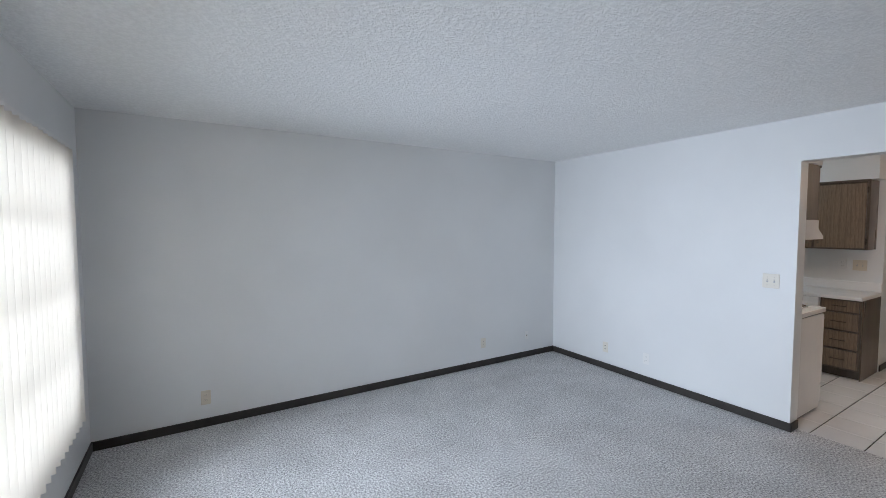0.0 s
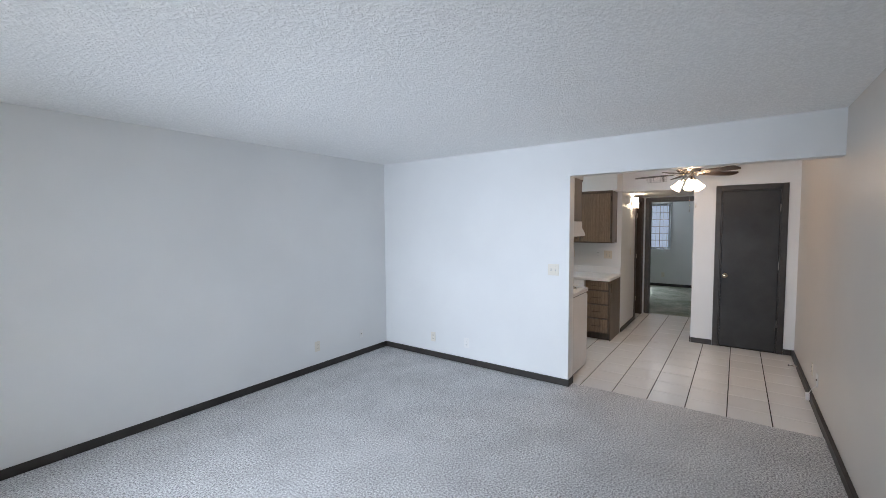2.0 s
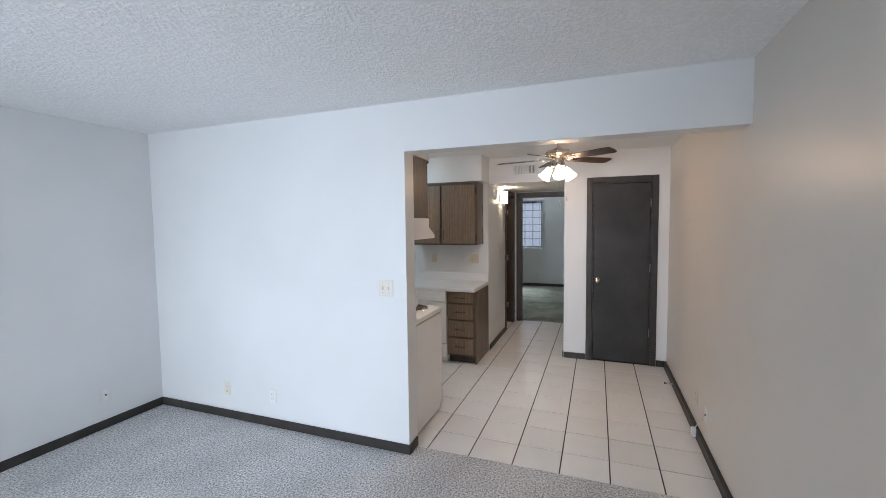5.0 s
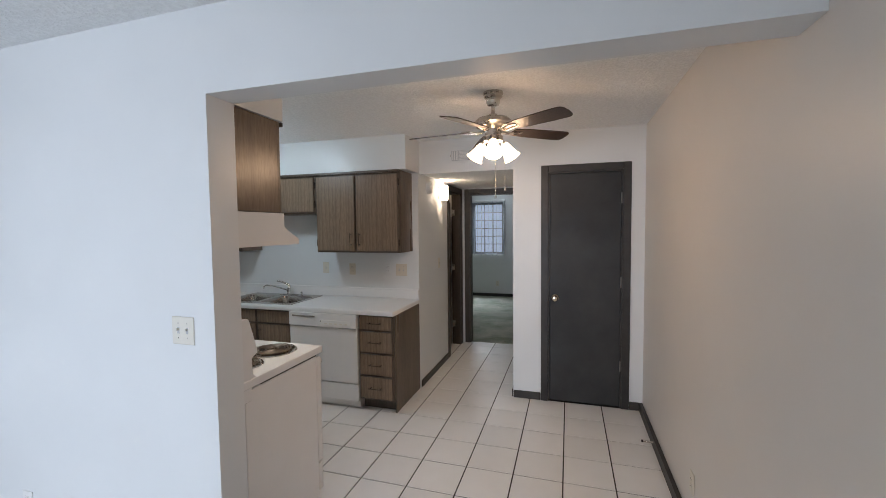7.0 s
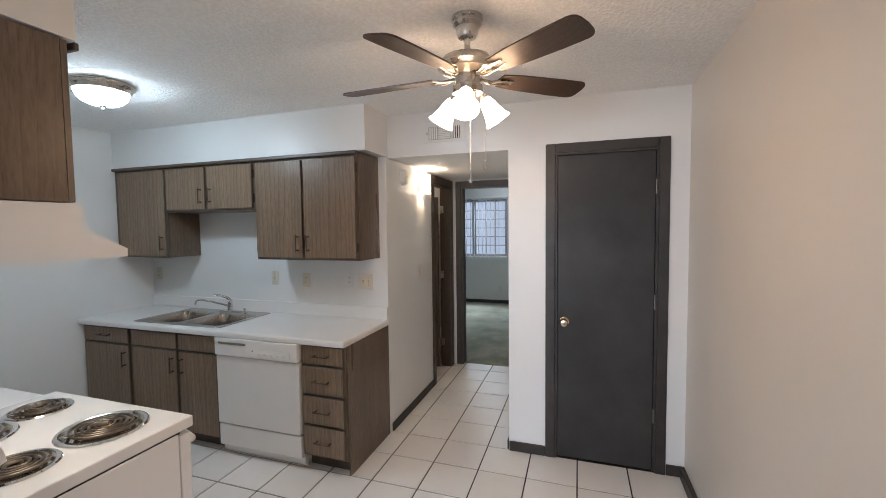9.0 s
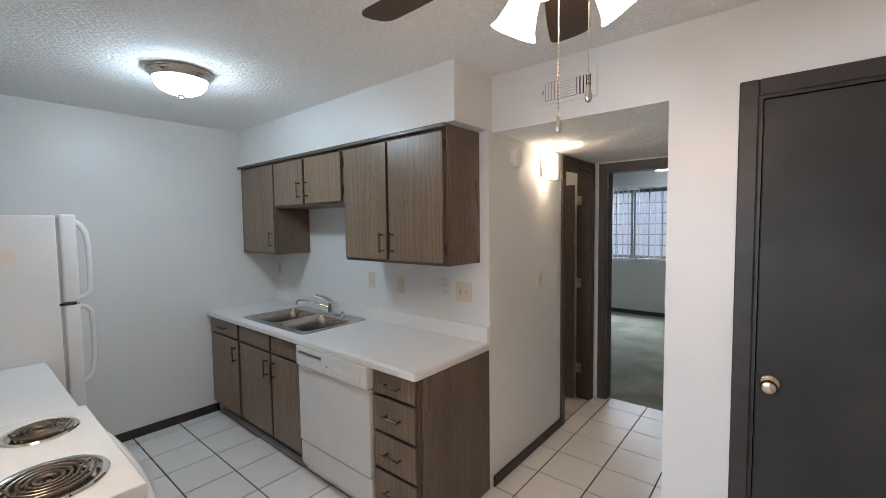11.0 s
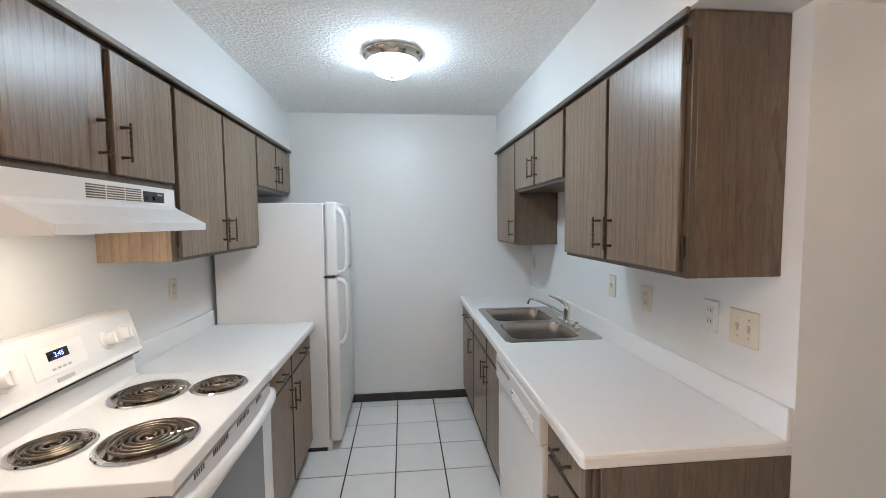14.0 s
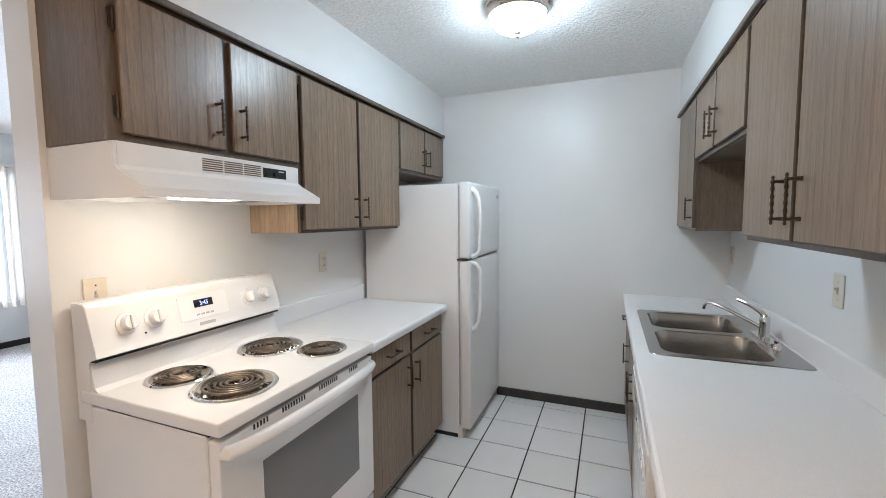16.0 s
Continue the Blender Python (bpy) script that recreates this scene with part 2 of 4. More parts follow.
# ---- mesh helpers ----
def add_box(bm, x0, x1, y0, y1, z0, z1, bevel=0.0, seg=1):
    made = bmesh.ops.create_cube(bm, size=1.0)["verts"]
    for v in made:
        v.co = Vector(((x0 + x1) / 2 + v.co.x * (x1 - x0), (y0 + y1) / 2 + v.co.y * (y1 - y0), (z0 + z1) / 2 + v.co.z * (z1 - z0)))
    if bevel:
        edges = list({e for v in made for e in v.link_edges})
        bmesh.ops.bevel(bm, geom=edges, offset=bevel, segments=seg, profile=0.6, affect="EDGES", clamp_overlap=True)
    return bm


def box(*args):
    return add_box(bmesh.new(), *args)


def add_lathe(bm, profile, m=Matrix(), seg=24):
    """Turns (radius, height) pairs about the local z axis."""
    rings = []
    for r, z in profile:
        if r < 1e-5:
            rings.append([bm.verts.new(m @ Vector((0, 0, z)))])
        else:
            rings.append([bm.verts.new(m @ Vector((r * math.cos(2 * math.pi * a / seg), r * math.sin(2 * math.pi * a / seg), z))) for a in range(seg)])
    for p, q in zip(rings, rings[1:]):
        for a in range(seg):
            b = (a + 1) % seg
            if len(p) == 1 and len(q) > 1:
                bm.faces.new((p[0], q[b], q[a]))
            elif len(q) == 1 and len(p) > 1:
                bm.faces.new((p[a], p[b], q[0]))
            elif len(p) > 1:
                bm.faces.new((p[a], p[b], q[b], q[a]))
    return bm


def add_tube(bm, pts, radius, seg=10, flat=1.0):
    """A round bar along points; radius may be one number or one per point."""
    pts = [Vector(p) for p in pts]
    radii = radius if isinstance(radius, (list, tuple)) else [radius] * len(pts)
    rings, up = [], None
    for n, p in enumerate(pts):
        d = (pts[min(n + 1, len(pts) - 1)] - pts[max(n - 1, 0)]).normalized()
        if up is None:
            up = d.orthogonal().normalized()
        up = (up - d * up.dot(d)).normalized()
        side = d.cross(up)
        rings.append([bm.verts.new(p + radii[n] * (math.cos(2 * math.pi * a / seg) * up + flat * math.sin(2 * math.pi * a / seg) * side)) for a in range(seg)])
    for p, q in zip(rings, rings[1:]):
        for a in range(seg):
            bm.faces.new((p[a], p[(a + 1) % seg], q[(a + 1) % seg], q[a]))
    bm.faces.new(rings[0][::-1])
    bm.faces.new(rings[-1])
    return bm


def add_prism(bm, outline, axis, a, b):
    """Extrudes a 2D outline along an axis from a to b; the outline is in the two other axes, in order."""
    def at(p, v):
        c = list(p)
        c.insert(axis, v)
        return Vector(c)
    lo = [bm.verts.new(at(p, a)) for p in outline]
    hi = [bm.verts.new(at(p, b)) for p in outline]
    n = len(outline)
    for i in range(n):
        bm.faces.new((lo[i], lo[(i + 1) % n], hi[(i + 1) % n], hi[i]))
    bm.faces.new(lo[::-1])
    bm.faces.new(hi)
    return bm


def round_rect(x0, x1, y0, y1, r, seg=5):
    pts = []
    for cx, cy, a0 in ((x1 - r, y1 - r, 0), (x0 + r, y1 - r, 90), (x0 + r, y0 + r, 180), (x1 - r, y0 + r, 270)):
        for n in range(seg + 1):
            a = radians(a0 + 90 * n / seg)
            pts.append((cx + r * math.cos(a), cy + r * math.sin(a)))
    return pts


def finish(name, bm, material, smooth=False):
    bmesh.ops.recalc_face_normals(bm, faces=bm.faces)
    me = bpy.data.meshes.new(name)
    bm.to_mesh(me)
    bm.free()
    me.materials.append(material)
    if smooth:
        me.polygons.foreach_set("use_smooth", [True] * len(me.polygons))
        me.set_sharp_from_angle(angle=radians(38))
    return new(name, me)


def part(name, bm, material, parent, label="", smooth=False):
    """One mesh under a thing or under a part, modelled in world places."""
    ob = finish(name, bm, material, smooth)
    ob.parent = parent
    if parent.type == "EMPTY":
        ob.matrix_parent_inverse = parent.matrix_basis.inverted()
    return tagged(ob, label)


def thing(name, loc, label, category, group=""):
    ob = new(name)
    ob.empty_display_size = 0.1
    ob.matrix_basis = Matrix.Translation(loc)
    return tagged(ob, label, category, group)


def setting(name, bm, material, label="", smooth=False):
    return tagged(finish(name, bm, material, smooth), label, kind="structure")


# ---- plan ----
LW, LE, LN, S = -0.65, 3.99, 3.79, -0.66          # living room: west, east, north, south faces
KW, KE, KN = 4.13, 6.46, 3.775                       # kitchen: west, east, north faces
JAMB, HEAD = 1.295, 2.11                            # opening to the kitchen: end of the wall, underside of the header
CX = 6.495                                          # closet wall and header over the hall
HN, HS, HE = 1.345, 0.437, 8.17                     # hall: north, south, east faces
CL, CK = 2.44, 2.418                                # ceilings
BE, BN, BS = 12.0, 3.4, -0.6                        # bedroom
CARPET_END = 4.105

setting("floor_living", box(LW - 0.12, CARPET_END, S - 0.12, LN + 0.12, -0.10, 0.0), CARPET, "grey speckled cut-pile carpet, freshly vacuumed")
setting("floor_bedroom", box(HE + 0.06, BE + 0.12, BS - 0.12, BN + 0.12, -0.10, 0.002), CARPET_BED, "grey-green bedroom carpet in shade")
bm = box(LW - 0.12, LE, LN, LN + 0.12, 0, CL)
setting("wall_north", bm, WALL, "plain pale painted living room wall")
bm = box(LE, KW, JAMB, KN + 0.16, 0, CL)
add_box(bm, LE, KW, S, JAMB, HEAD, CL)
setting("wall_east", bm, WALL, "white partition wall with wide cased-free opening")
setting("wall_south", box(LW - 0.12, CX + 0.1, S - 0.12, S, 0, CL), WALL_WARM, "long painted wall beside the dining area, fan's warm glow in its colour")
W0, W1, WZ0, WZ1 = 0.35, 3.15, 0.52, 2.05
bm = box(LW - 0.14, LW, S, W0, 0, CL)
add_box(bm, LW - 0.14, LW, W1, LN, 0, CL)
add_box(bm, LW - 0.14, LW, W0, W1, 0, WZ0)
add_box(bm, LW - 0.14, LW, W0, W1, WZ1, CL)
setting("wall_west", bm, WALL, "pale painted wall around the wide window")
setting("wall_kitchen_north", box(KW, KE + 0.12, KN, KN + 0.12, 0, CL), WALL, "white painted end wall of the galley kitchen")
setting("wall_kitchen_east", box(KE, CX + 0.03, HN, KN, 0, CL), WALL, "white painted wall behind the sink counter")
D0, D1, DZ = -0.49, 0.125, 2.06
bm = box(CX, CX + 0.11, D1, HS, 0, CL)
add_box(bm, CX, CX + 0.11, S, D0, 0, CL)
add_box(bm, CX, CX + 0.11, D0, D1, DZ, CL)
add_box(bm, CX, CX + 0.11, HS, HN, HEAD, CL)
setting("wall_closet", bm, WALL, "white wall with closet door and hall opening")
B0, B1, BZ = 7.505, 8.065, 2.035
bm = box(CX + 0.03, B0, HN, HN + 0.11, 0, HEAD + 0.1)
add_box(bm, B1, HE + 0.11, HN, HN + 0.11, 0, HEAD + 0.1)
add_box(bm, B0, B1, HN, HN + 0.11, BZ, HEAD + 0.1)
setting("wall_hall_north", bm, WALL, "white hall wall with sconce and bathroom door")
setting("wall_hall_south", box(CX + 0.11, HE + 0.11, HS - 0.11, HS, 0, HEAD + 0.1), WALL, "white hall wall")
E0, E1, EZ = 0.52, 1.245, 2.035
bm = box(HE, HE + 0.11, E1, HN, 0, HEAD + 0.1)
add_box(bm, HE, HE + 0.11, HS, E0, 0, HEAD + 0.1)
add_box(bm, HE, HE + 0.11, E0, E1, EZ, HEAD + 0.1)
setting("wall_hall_east", bm, WALL, "hall end wall around the bedroom doorway")
setting("ceiling_living", box(LW - 0.12, KW, S - 0.12, LN + 0.12, CL, CL + 0.1), POPCORN, "white popcorn-textured ceiling")
setting("ceiling_kitchen", box(KW, CX + 0.12, S - 0.12, KN + 0.12, CK, CL + 0.1), POPCORN, "white popcorn-textured kitchen ceiling")
setting("ceiling_hall", box(CX + 0.11, HE + 0.11, HS, HN, HEAD, HEAD + 0.1), POPCORN, "low popcorn-textured hall ceiling")
setting("hall_header_soffit", box(CX, CX + 0.11, HS, HN, HEAD - 0.004, HEAD), POPCORN, "popcorn-textured edge of the hall ceiling")
# soffits over the wall cabinets
setting("soffit_east", box(6.148, KE, HN, KN, 2.112, CK), WALL, "white boxed soffit over the wall cabinets")
setting("soffit_west", box(KW, 4.45, JAMB + 0.01, KN, 2.112, CK), WALL, "white boxed soffit over the range side")
# closet, bathroom and bedroom shells
bm = box(CX + 0.11, 7.3, S - 0.12, S, 0, CL)
add_box(bm, 7.2, 7.3, S, HS - 0.11, 0, CL)
add_box(bm, CX + 0.11, 7.3, S, HS - 0.11, CL, CL + 0.1)
setting("wall_closet_inside", bm, WALL, "closet walls")
bm = box(7.1, 7.2, HN + 0.11, 3.2, 0, CL)
add_box(bm, HE + 0.0, HE + 0.11, HN + 0.11, 3.2, 0, CL)
add_box(bm, 7.1, HE + 0.11, 3.2, 3.3, 0, CL)
add_box(bm, 7.1, HE + 0.11, HN + 0.11, 3.3, CL, CL + 0.1)
setting("wall_bathroom", bm, WALL, "white bathroom walls behind the open door")
V0, V1, VZ0, VZ1 = 1.36, 2.90, 0.97, 2.14
bm = box(BE, BE + 0.14, BS, V0, 0, CL)
add_box(bm, BE, BE + 0.14, V1, BN, 0, CL)
add_box(bm, BE, BE + 0.14, V0, V1, 0, VZ0)
add_box(bm, BE, BE + 0.14, V0, V1, VZ1, CL)
setting("wall_bedroom_east", bm, WALL, "pale bedroom wall with window, in shade")
bm = box(HE + 0.11, BE, BN, BN + 0.12, 0, CL)
add_box(bm, HE + 0.11, BE, BS - 0.12, BS, 0, CL)
add_box(bm, HE + 0.06, HE + 0.11, HN + 0.11, BN, 0, CL)
add_box(bm, HE + 0.06, HE + 0.11, BS, HS - 0.11, 0, CL)
add_box(bm, HE + 0.06, HE + 0.11, HS - 0.11, HN + 0.11, HEAD + 0.1, CL)
setting("wall_bedroom", bm, WALL, "pale bedroom walls")
setting("ceiling_bedroom", box(HE + 0.06, BE + 0.14, BS - 0.12, BN + 0.12, CL, CL + 0.1), POPCORN, "white bedroom ceiling")


# ---- baseboards and casings ----
def baseboard(name, x0, x1, y0, y1):
    return setting(name, add_box(bmesh.new(), x0, x1, y0, y1, 0.0, 0.070, 0.004), TRIM, "dark charcoal painted wooden baseboard")


BT, SBT = 0.013, 0.026
baseboard("baseboard_north", LW, LE, LN - BT, LN)
baseboard("baseboard_west", LW, LW + BT, S + BT, LN - BT)
baseboard("baseboard_east", LE - BT, LE, JAMB - BT, LN - BT)
baseboard("baseboard_jamb", LE, KW - 0.01, JAMB - BT, JAMB)
baseboard("baseboard_south", LW + BT, CX, S, S + SBT)
baseboard("baseboard_closet", CX - BT, CX, D1 + 0.065, HS - 0.003)
baseboard("baseboard_closet_corner", CX - BT, CX, S + BT, D0 - 0.065)
baseboard("baseboard_kitchen_north", 4.90, 5.90, KN - BT, KN)
baseboard("baseboard_hall_north", KE + 0.03, B0 - 0.065, HN - BT, HN)
baseboard("baseboard_hall_south", CX, HE, HS, HS + BT)
baseboard("baseboard_bedroom", BE - BT, BE, BS, BN)


def casing(name, axis, face, sign, a, b, top, width=0.062, thick=0.016, right=True):
    """Door trim on a wall face: two legs and a head, mitred look by bevels."""
    for n, (u0, u1, z0, z1) in enumerate(((a - width, a, 0, top + width), (b, b + width, 0, top + width), (a, b, top, top + width))):
        f0, f1 = sorted((face, face + sign * thick))
        bm = bmesh.new()
        if axis == "x":
            add_box(bm, f0, f1, u0, u1, z0, z1, 0.004)
        else:
            add_box(bm, u0, u1, f0, f1, z0, z1, 0.004)
        setting(name + ("_leg_a", "_leg_b", "_head")[n], bm, TRIM if name == "trim_closet" else WOOD_DARK, "dark wooden door casing")


casing("trim_closet", "x", CX, -1, D0, D1, DZ)
casing("trim_bathroom", "y", HN, -1, B0, B1, BZ)
casing("trim_bedroom", "x", HE, -1, E0, E1, EZ)
# jambs lining the doorways
for nm, bm, mt in (
    ("jamb_closet", add_box(add_box(add_box(bmesh.new(), CX - 0.002, CX + 0.11, D0 - 0.001, D0 + 0.012, 0, DZ), CX - 0.002, CX + 0.11, D1 - 0.012, D1 + 0.001, 0, DZ), CX - 0.002, CX + 0.11, D0 + 0.012, D1 - 0.012, DZ - 0.012, DZ + 0.001), TRIM),
    ("jamb_bathroom", add_box(add_box(add_box(bmesh.new(), B0 - 0.001, B0 + 0.018, HN - 0.002, HN + 0.112, 0, BZ), B1 - 0.018, B1 + 0.001, HN - 0.002, HN + 0.112, 0, BZ), B0 + 0.018, B1 - 0.018, HN - 0.002, HN + 0.112, BZ - 0.018, BZ + 0.001), WOOD_DARK),
    ("jamb_bedroom", add_box(add_box(add_box(bmesh.new(), HE - 0.002, HE + 0.112, E0 - 0.001, E0 + 0.018, 0, EZ), HE - 0.002, HE + 0.112, E1 - 0.018, E1 + 0.001, 0, EZ), HE - 0.002, HE + 0.112, E0 + 0.018, E1 - 0.018, EZ - 0.018, EZ + 0.001), WOOD_DARK),
):
    setting(nm, bm, mt, "dark wooden door jamb")


# ---- doors ----
def knob(parent, x, y, z, sign):
    m = pose(x, y, z, 0, 90 * sign, 0)
    part("rose", add_lathe(bmesh.new(), [(0, 0), (0.031, 0), (0.032, 0.004), (0.026, 0.010), (0.013, 0.012), (0.012, 0.030)], m), KNOB_BRASS, parent, "round brass rose", True)
    part("knob", add_lathe(bmesh.new(), [(0.010, 0.028), (0.020, 0.034), (0.027, 0.046), (0.027, 0.056), (0.022, 0.064), (0.012, 0.067), (0, 0.066)], m), KNOB_BRASS, parent, "polished brass door knob", True)


closet = thing("door_1", (CX, 0, 0), "closed charcoal-painted flush closet door with brass knob", "door")
closet["kind"] = "structure"
leaf = part("leaf", add_box(bmesh.new(), CX + 0.004, CX + 0.038, D0 + 0.015, D1 - 0.015, 0.012, DZ - 0.015, 0.003), DOOR, closet)
knob(closet, CX + 0.004, 0.066, 0.945, -1)
for z in (1.82, 1.10, 0.37):
    part("hinge", add_tube(bmesh.new(), [(CX - 0.004, D0 + 0.012, z - 0.045), (CX - 0.004, D0 + 0.012, z + 0.045)], 0.006), KNOB_DARK, closet, "steel butt hinge", True)

bath = thing("door_2", (B1 - 0.02, HN + 0.11, 0), "brown wooden bathroom door standing open into the bathroom", "door")
bath["kind"] = "structure"
part("leaf", add_box(bmesh.new(), 7.975, 8.01, HN + 0.118, HN + 0.118 + 0.56, 0.012, BZ - 0.12, 0.003), BIRCH, bath)
for z in (1.78, 1.05, 0.28):
    bm = add_box(bmesh.new(), B1 - 0.0215, B1 - 0.0185, HN + 0.072, HN + 0.098, z - 0.040, z + 0.040, 0.001)
    add_tube(bm, [(B1 - 0.024, HN + 0.104, z - 0.045), (B1 - 0.024, HN + 0.104, z + 0.045)], 0.006)
    part("hinge", bm, NICKEL, bath, "pale steel butt hinge")


# ---- electrical plates ----
def plate(name, axis, face, sign, u, z, w=0.070, h=0.115, kind="outlet", gang=1, mat=None, label="", group="wall plates"):
    """A cover plate on a wall face, with its sockets or toggles."""
    mat = mat or ALMOND
    loc = (face, u, z) if axis == "x" else (u, face, z)
    th = thing(name, loc, label, "outlet" if kind == "outlet" else "switch" if kind == "switch" else "wall plate", group)

    def slab(d0, d1, u0, u1, z0, z1, bev=0.0):
        f0, f1 = sorted((face + sign * d0, face + sign * d1))
        return add_box(bmesh.new(), *((f0, f1, u0, u1) if axis == "x" else (u0, u1, f0, f1)), z0, z1, bev)

    part("cover", slab(0.0, 0.006, u - w / 2, u + w / 2, z - h / 2, z + h / 2, 0.0025), mat, th)
    for g in range(gang):
        c = u + (g - (gang - 1) / 2) * 0.046
        if kind == "outlet":
            for dz in (-0.020, 0.020):
                part("socket", slab(0.004, 0.0085, c - 0.0165, c + 0.0165, z + dz - 0.0135, z + dz + 0.0135, 0.002), mat, th)
                for du in (-0.0065, 0.0065):
                    part("slot", slab(0.0075, 0.0092, c + du - 0.0012, c + du + 0.0012, z + dz - 0.004, z + dz + 0.005), BLACK, th)
        elif kind == "switch":
            part("surround", slab(0.004, 0.0068, c - 0.0055, c + 0.0055, z - 0.0125, z + 0.0125), GREY_BAR, th)
            part("toggle", slab(0.004, 0.017, c - 0.004, c + 0.004, z + 0.001, z + 0.011, 0.0015), mat, th)
            for dz in (-0.030, 0.030):
                part("screw", slab(0.004, 0.0068, c - 0.003, c + 0.003, z + dz - 0.003, z + dz + 0.003, 0.001), NICKEL, th)
        else:
            part("jack", slab(0.004, 0.012, c - 0.006, c + 0.006, z - 0.006, z + 0.006, 0.002), BRASS, th)
    return th


plate("light_switch", "x", LE, -1, 1.455, 1.175, 0.115, 0.115, "switch", 2, IVORY, "ivory double toggle switch plate on the white wall")
plate("wall_outlet", "x", LE, -1, 2.99, 0.25, mat=IVORY, label="ivory duplex outlet above the baseboard")
plate("wall_outlet", "x", LE, -1, 2.50, 0.25, mat=WHITE_PL, label="white duplex outlet above the baseboard")
plate("wall_outlet", "y", LN, -1, 2.86, 0.27, mat=IVORY, label="ivory duplex outlet above the baseboard")
plate("cable_plate", "y", LN, -1, 3.53, 0.27, 0.055, 0.10, "jack", 1, WHITE_PL, "small white cable plate above the baseboard")
plate("wall_outlet", "y", LN, -1, 0.075, 0.24, mat=ALMOND, label="almond duplex outlet above the baseboard")
plate("wall_outlet", "y", S, 1, 5.02, 0.27, mat=ALMOND, label="almond duplex outlet above the baseboard")
plate("cable_plate", "y", S, 1, 4.72, 0.26, 0.07, 0.115, "jack", 1, WHITE_PL, "white phone plate above the baseboard")
plate("wall_outlet", "x", KE, -1, 2.38, 1.180, kind="switch", label="almond single toggle switch above the counter")
plate("wall_outlet", "x", KE, -1, 2.07, 1.170, label="almond duplex outlet above the counter")
plate("blank_plate", "x", KE, -1, 1.675, 1.180, 0.07, 0.115, "outlet", 1, WALL, "outlet plate painted over with the wall")
plate("light_switch", "x", KE, -1, 1.529, 1.172, 0.118, 0.118, "switch", 2, ALMOND, "almond double toggle switch above the counter")
plate("wall_outlet", "x", KE, -1, 3.695, 1.186, label="almond duplex outlet above the counter")
plate("wall_outlet", "x", KW, 1, 1.412, 1.196, 0.072, 0.11, "switch", 1, label="almond switch plate behind the range")
plate("wall_outlet", "x", KW, 1, 2.595, 1.182, label="almond duplex outlet above the counter")
plate("light_switch", "y", HN, -1, 7.10, 1.19, 0.07, 0.115, "switch", 1, IVORY, "ivory toggle switch on the hall wall")
plate("wall_outlet", "x", BE, -1, 1.50, 0.30, mat=IVORY, label="ivory outlet under the bedroom window")
# small cable box and a spring door stop on the south baseboard
cb = thing("cable_box", (4.90, S + SBT, 0.05), "small white plastic junction box on the baseboard", "junction box")
part("box", add_box(bmesh.new(), 4.875, 4.925, S + SBT, S + SBT + 0.03, 0.012, 0.075, 0.006), WHITE_PL, cb)
part("cable", add_tube(bmesh.new(), [(4.895, S + 0.034, 0.075), (4.88, S + 0.018, 0.12), (4.80, S + 0.008, 0.17), (4.73, S + 0.008, 0.205)], 0.003, 6), WHITE_PL, cb, "thin white cable")
stop = thing("door_stop", (5.853, S + SBT, 0.05), "springy metal door stop on the baseboard", "door stop")
helix = [(5.853 + 0.006 * math.cos(a * 0.8), S + SBT + 0.004 + a * 0.00075, 0.05 + 0.006 * math.sin(a * 0.8)) for a in range(90)]
part("spring", add_tube(bmesh.new(), helix, 0.0018, 5), NICKEL, stop, smooth=True)
part("tip", add_lathe(bmesh.new(), [(0, 0), (0.009, 0), (0.009, 0.012), (0, 0.014)], pose(5.853, S + SBT + 0.07, 0.05, -90, 0, 0), 12), BLACK, stop, "black rubber tip", True)

# ---- hall fixtures ----
det = thing("smoke_detector", (6.76, HN, 1.993), "round white smoke detector on the hall wall", "smoke detector")
m = pose(6.76, HN, 1.993, 90, 0, 0)
part("base", add_lathe(bmesh.new(), [(0, 0), (0.066, 0), (0.066, 0.010), (0.060, 0.012)], m, 32), WHITE_PL, det, smooth=True)
part("cap", add_lathe(bmesh.new(), [(0.058, 0.010), (0.056, 0.030), (0.046, 0.040), (0.020, 0.043), (0, 0.043)], m, 32), WHITE_PL, det, smooth=True)
part("test_button", add_lathe(bmesh.new(), [(0.012, 0.042), (0.011, 0.047), (0, 0.047)], m, 16), IVORY, det, smooth=True)
sc = thing("wall_sconce", (7.155, HN, 2.0), "lit wall sconce with white glass and nickel backplate", "wall lamp")
part("backplate", add_box(bmesh.new(), 7.100, 7.210, HN - 0.014, HN, 1.900, 2.060, 0.004), NICKEL, sc)
arc = [(7.155 + 0.052 * math.cos(radians(a)), HN - 0.016 - 0.085 * math.sin(radians(a))) for a in range(0, 181, 15)]
inner = [(7.155 + 0.048 * math.cos(radians(a)), HN - 0.016 - 0.081 * math.sin(radians(a))) for a in range(180, -1, -15)]
part("shade", add_prism(bmesh.new(), arc + inner, 2, 1.890, 2.050), SCONCE_GLOW, sc, "glowing white half-round glass shade", True)
part("bulb", add_lathe(bmesh.new(), [(0, 1.975), (0.016, 1.980), (0.023, 2.010), (0.018, 2.036), (0, 2.046)], Matrix.Translation((7.155, HN - 0.05, 0)), 14), SCONCE_BULB, sc, "lit bulb", True)
part("base", add_lathe(bmesh.new(), [(0, 1.875), (0.016, 1.880), (0.014, 1.977), (0, 1.979)], Matrix.Translation((7.155, HN - 0.05, 0)), 14), NICKEL, sc, "", True)

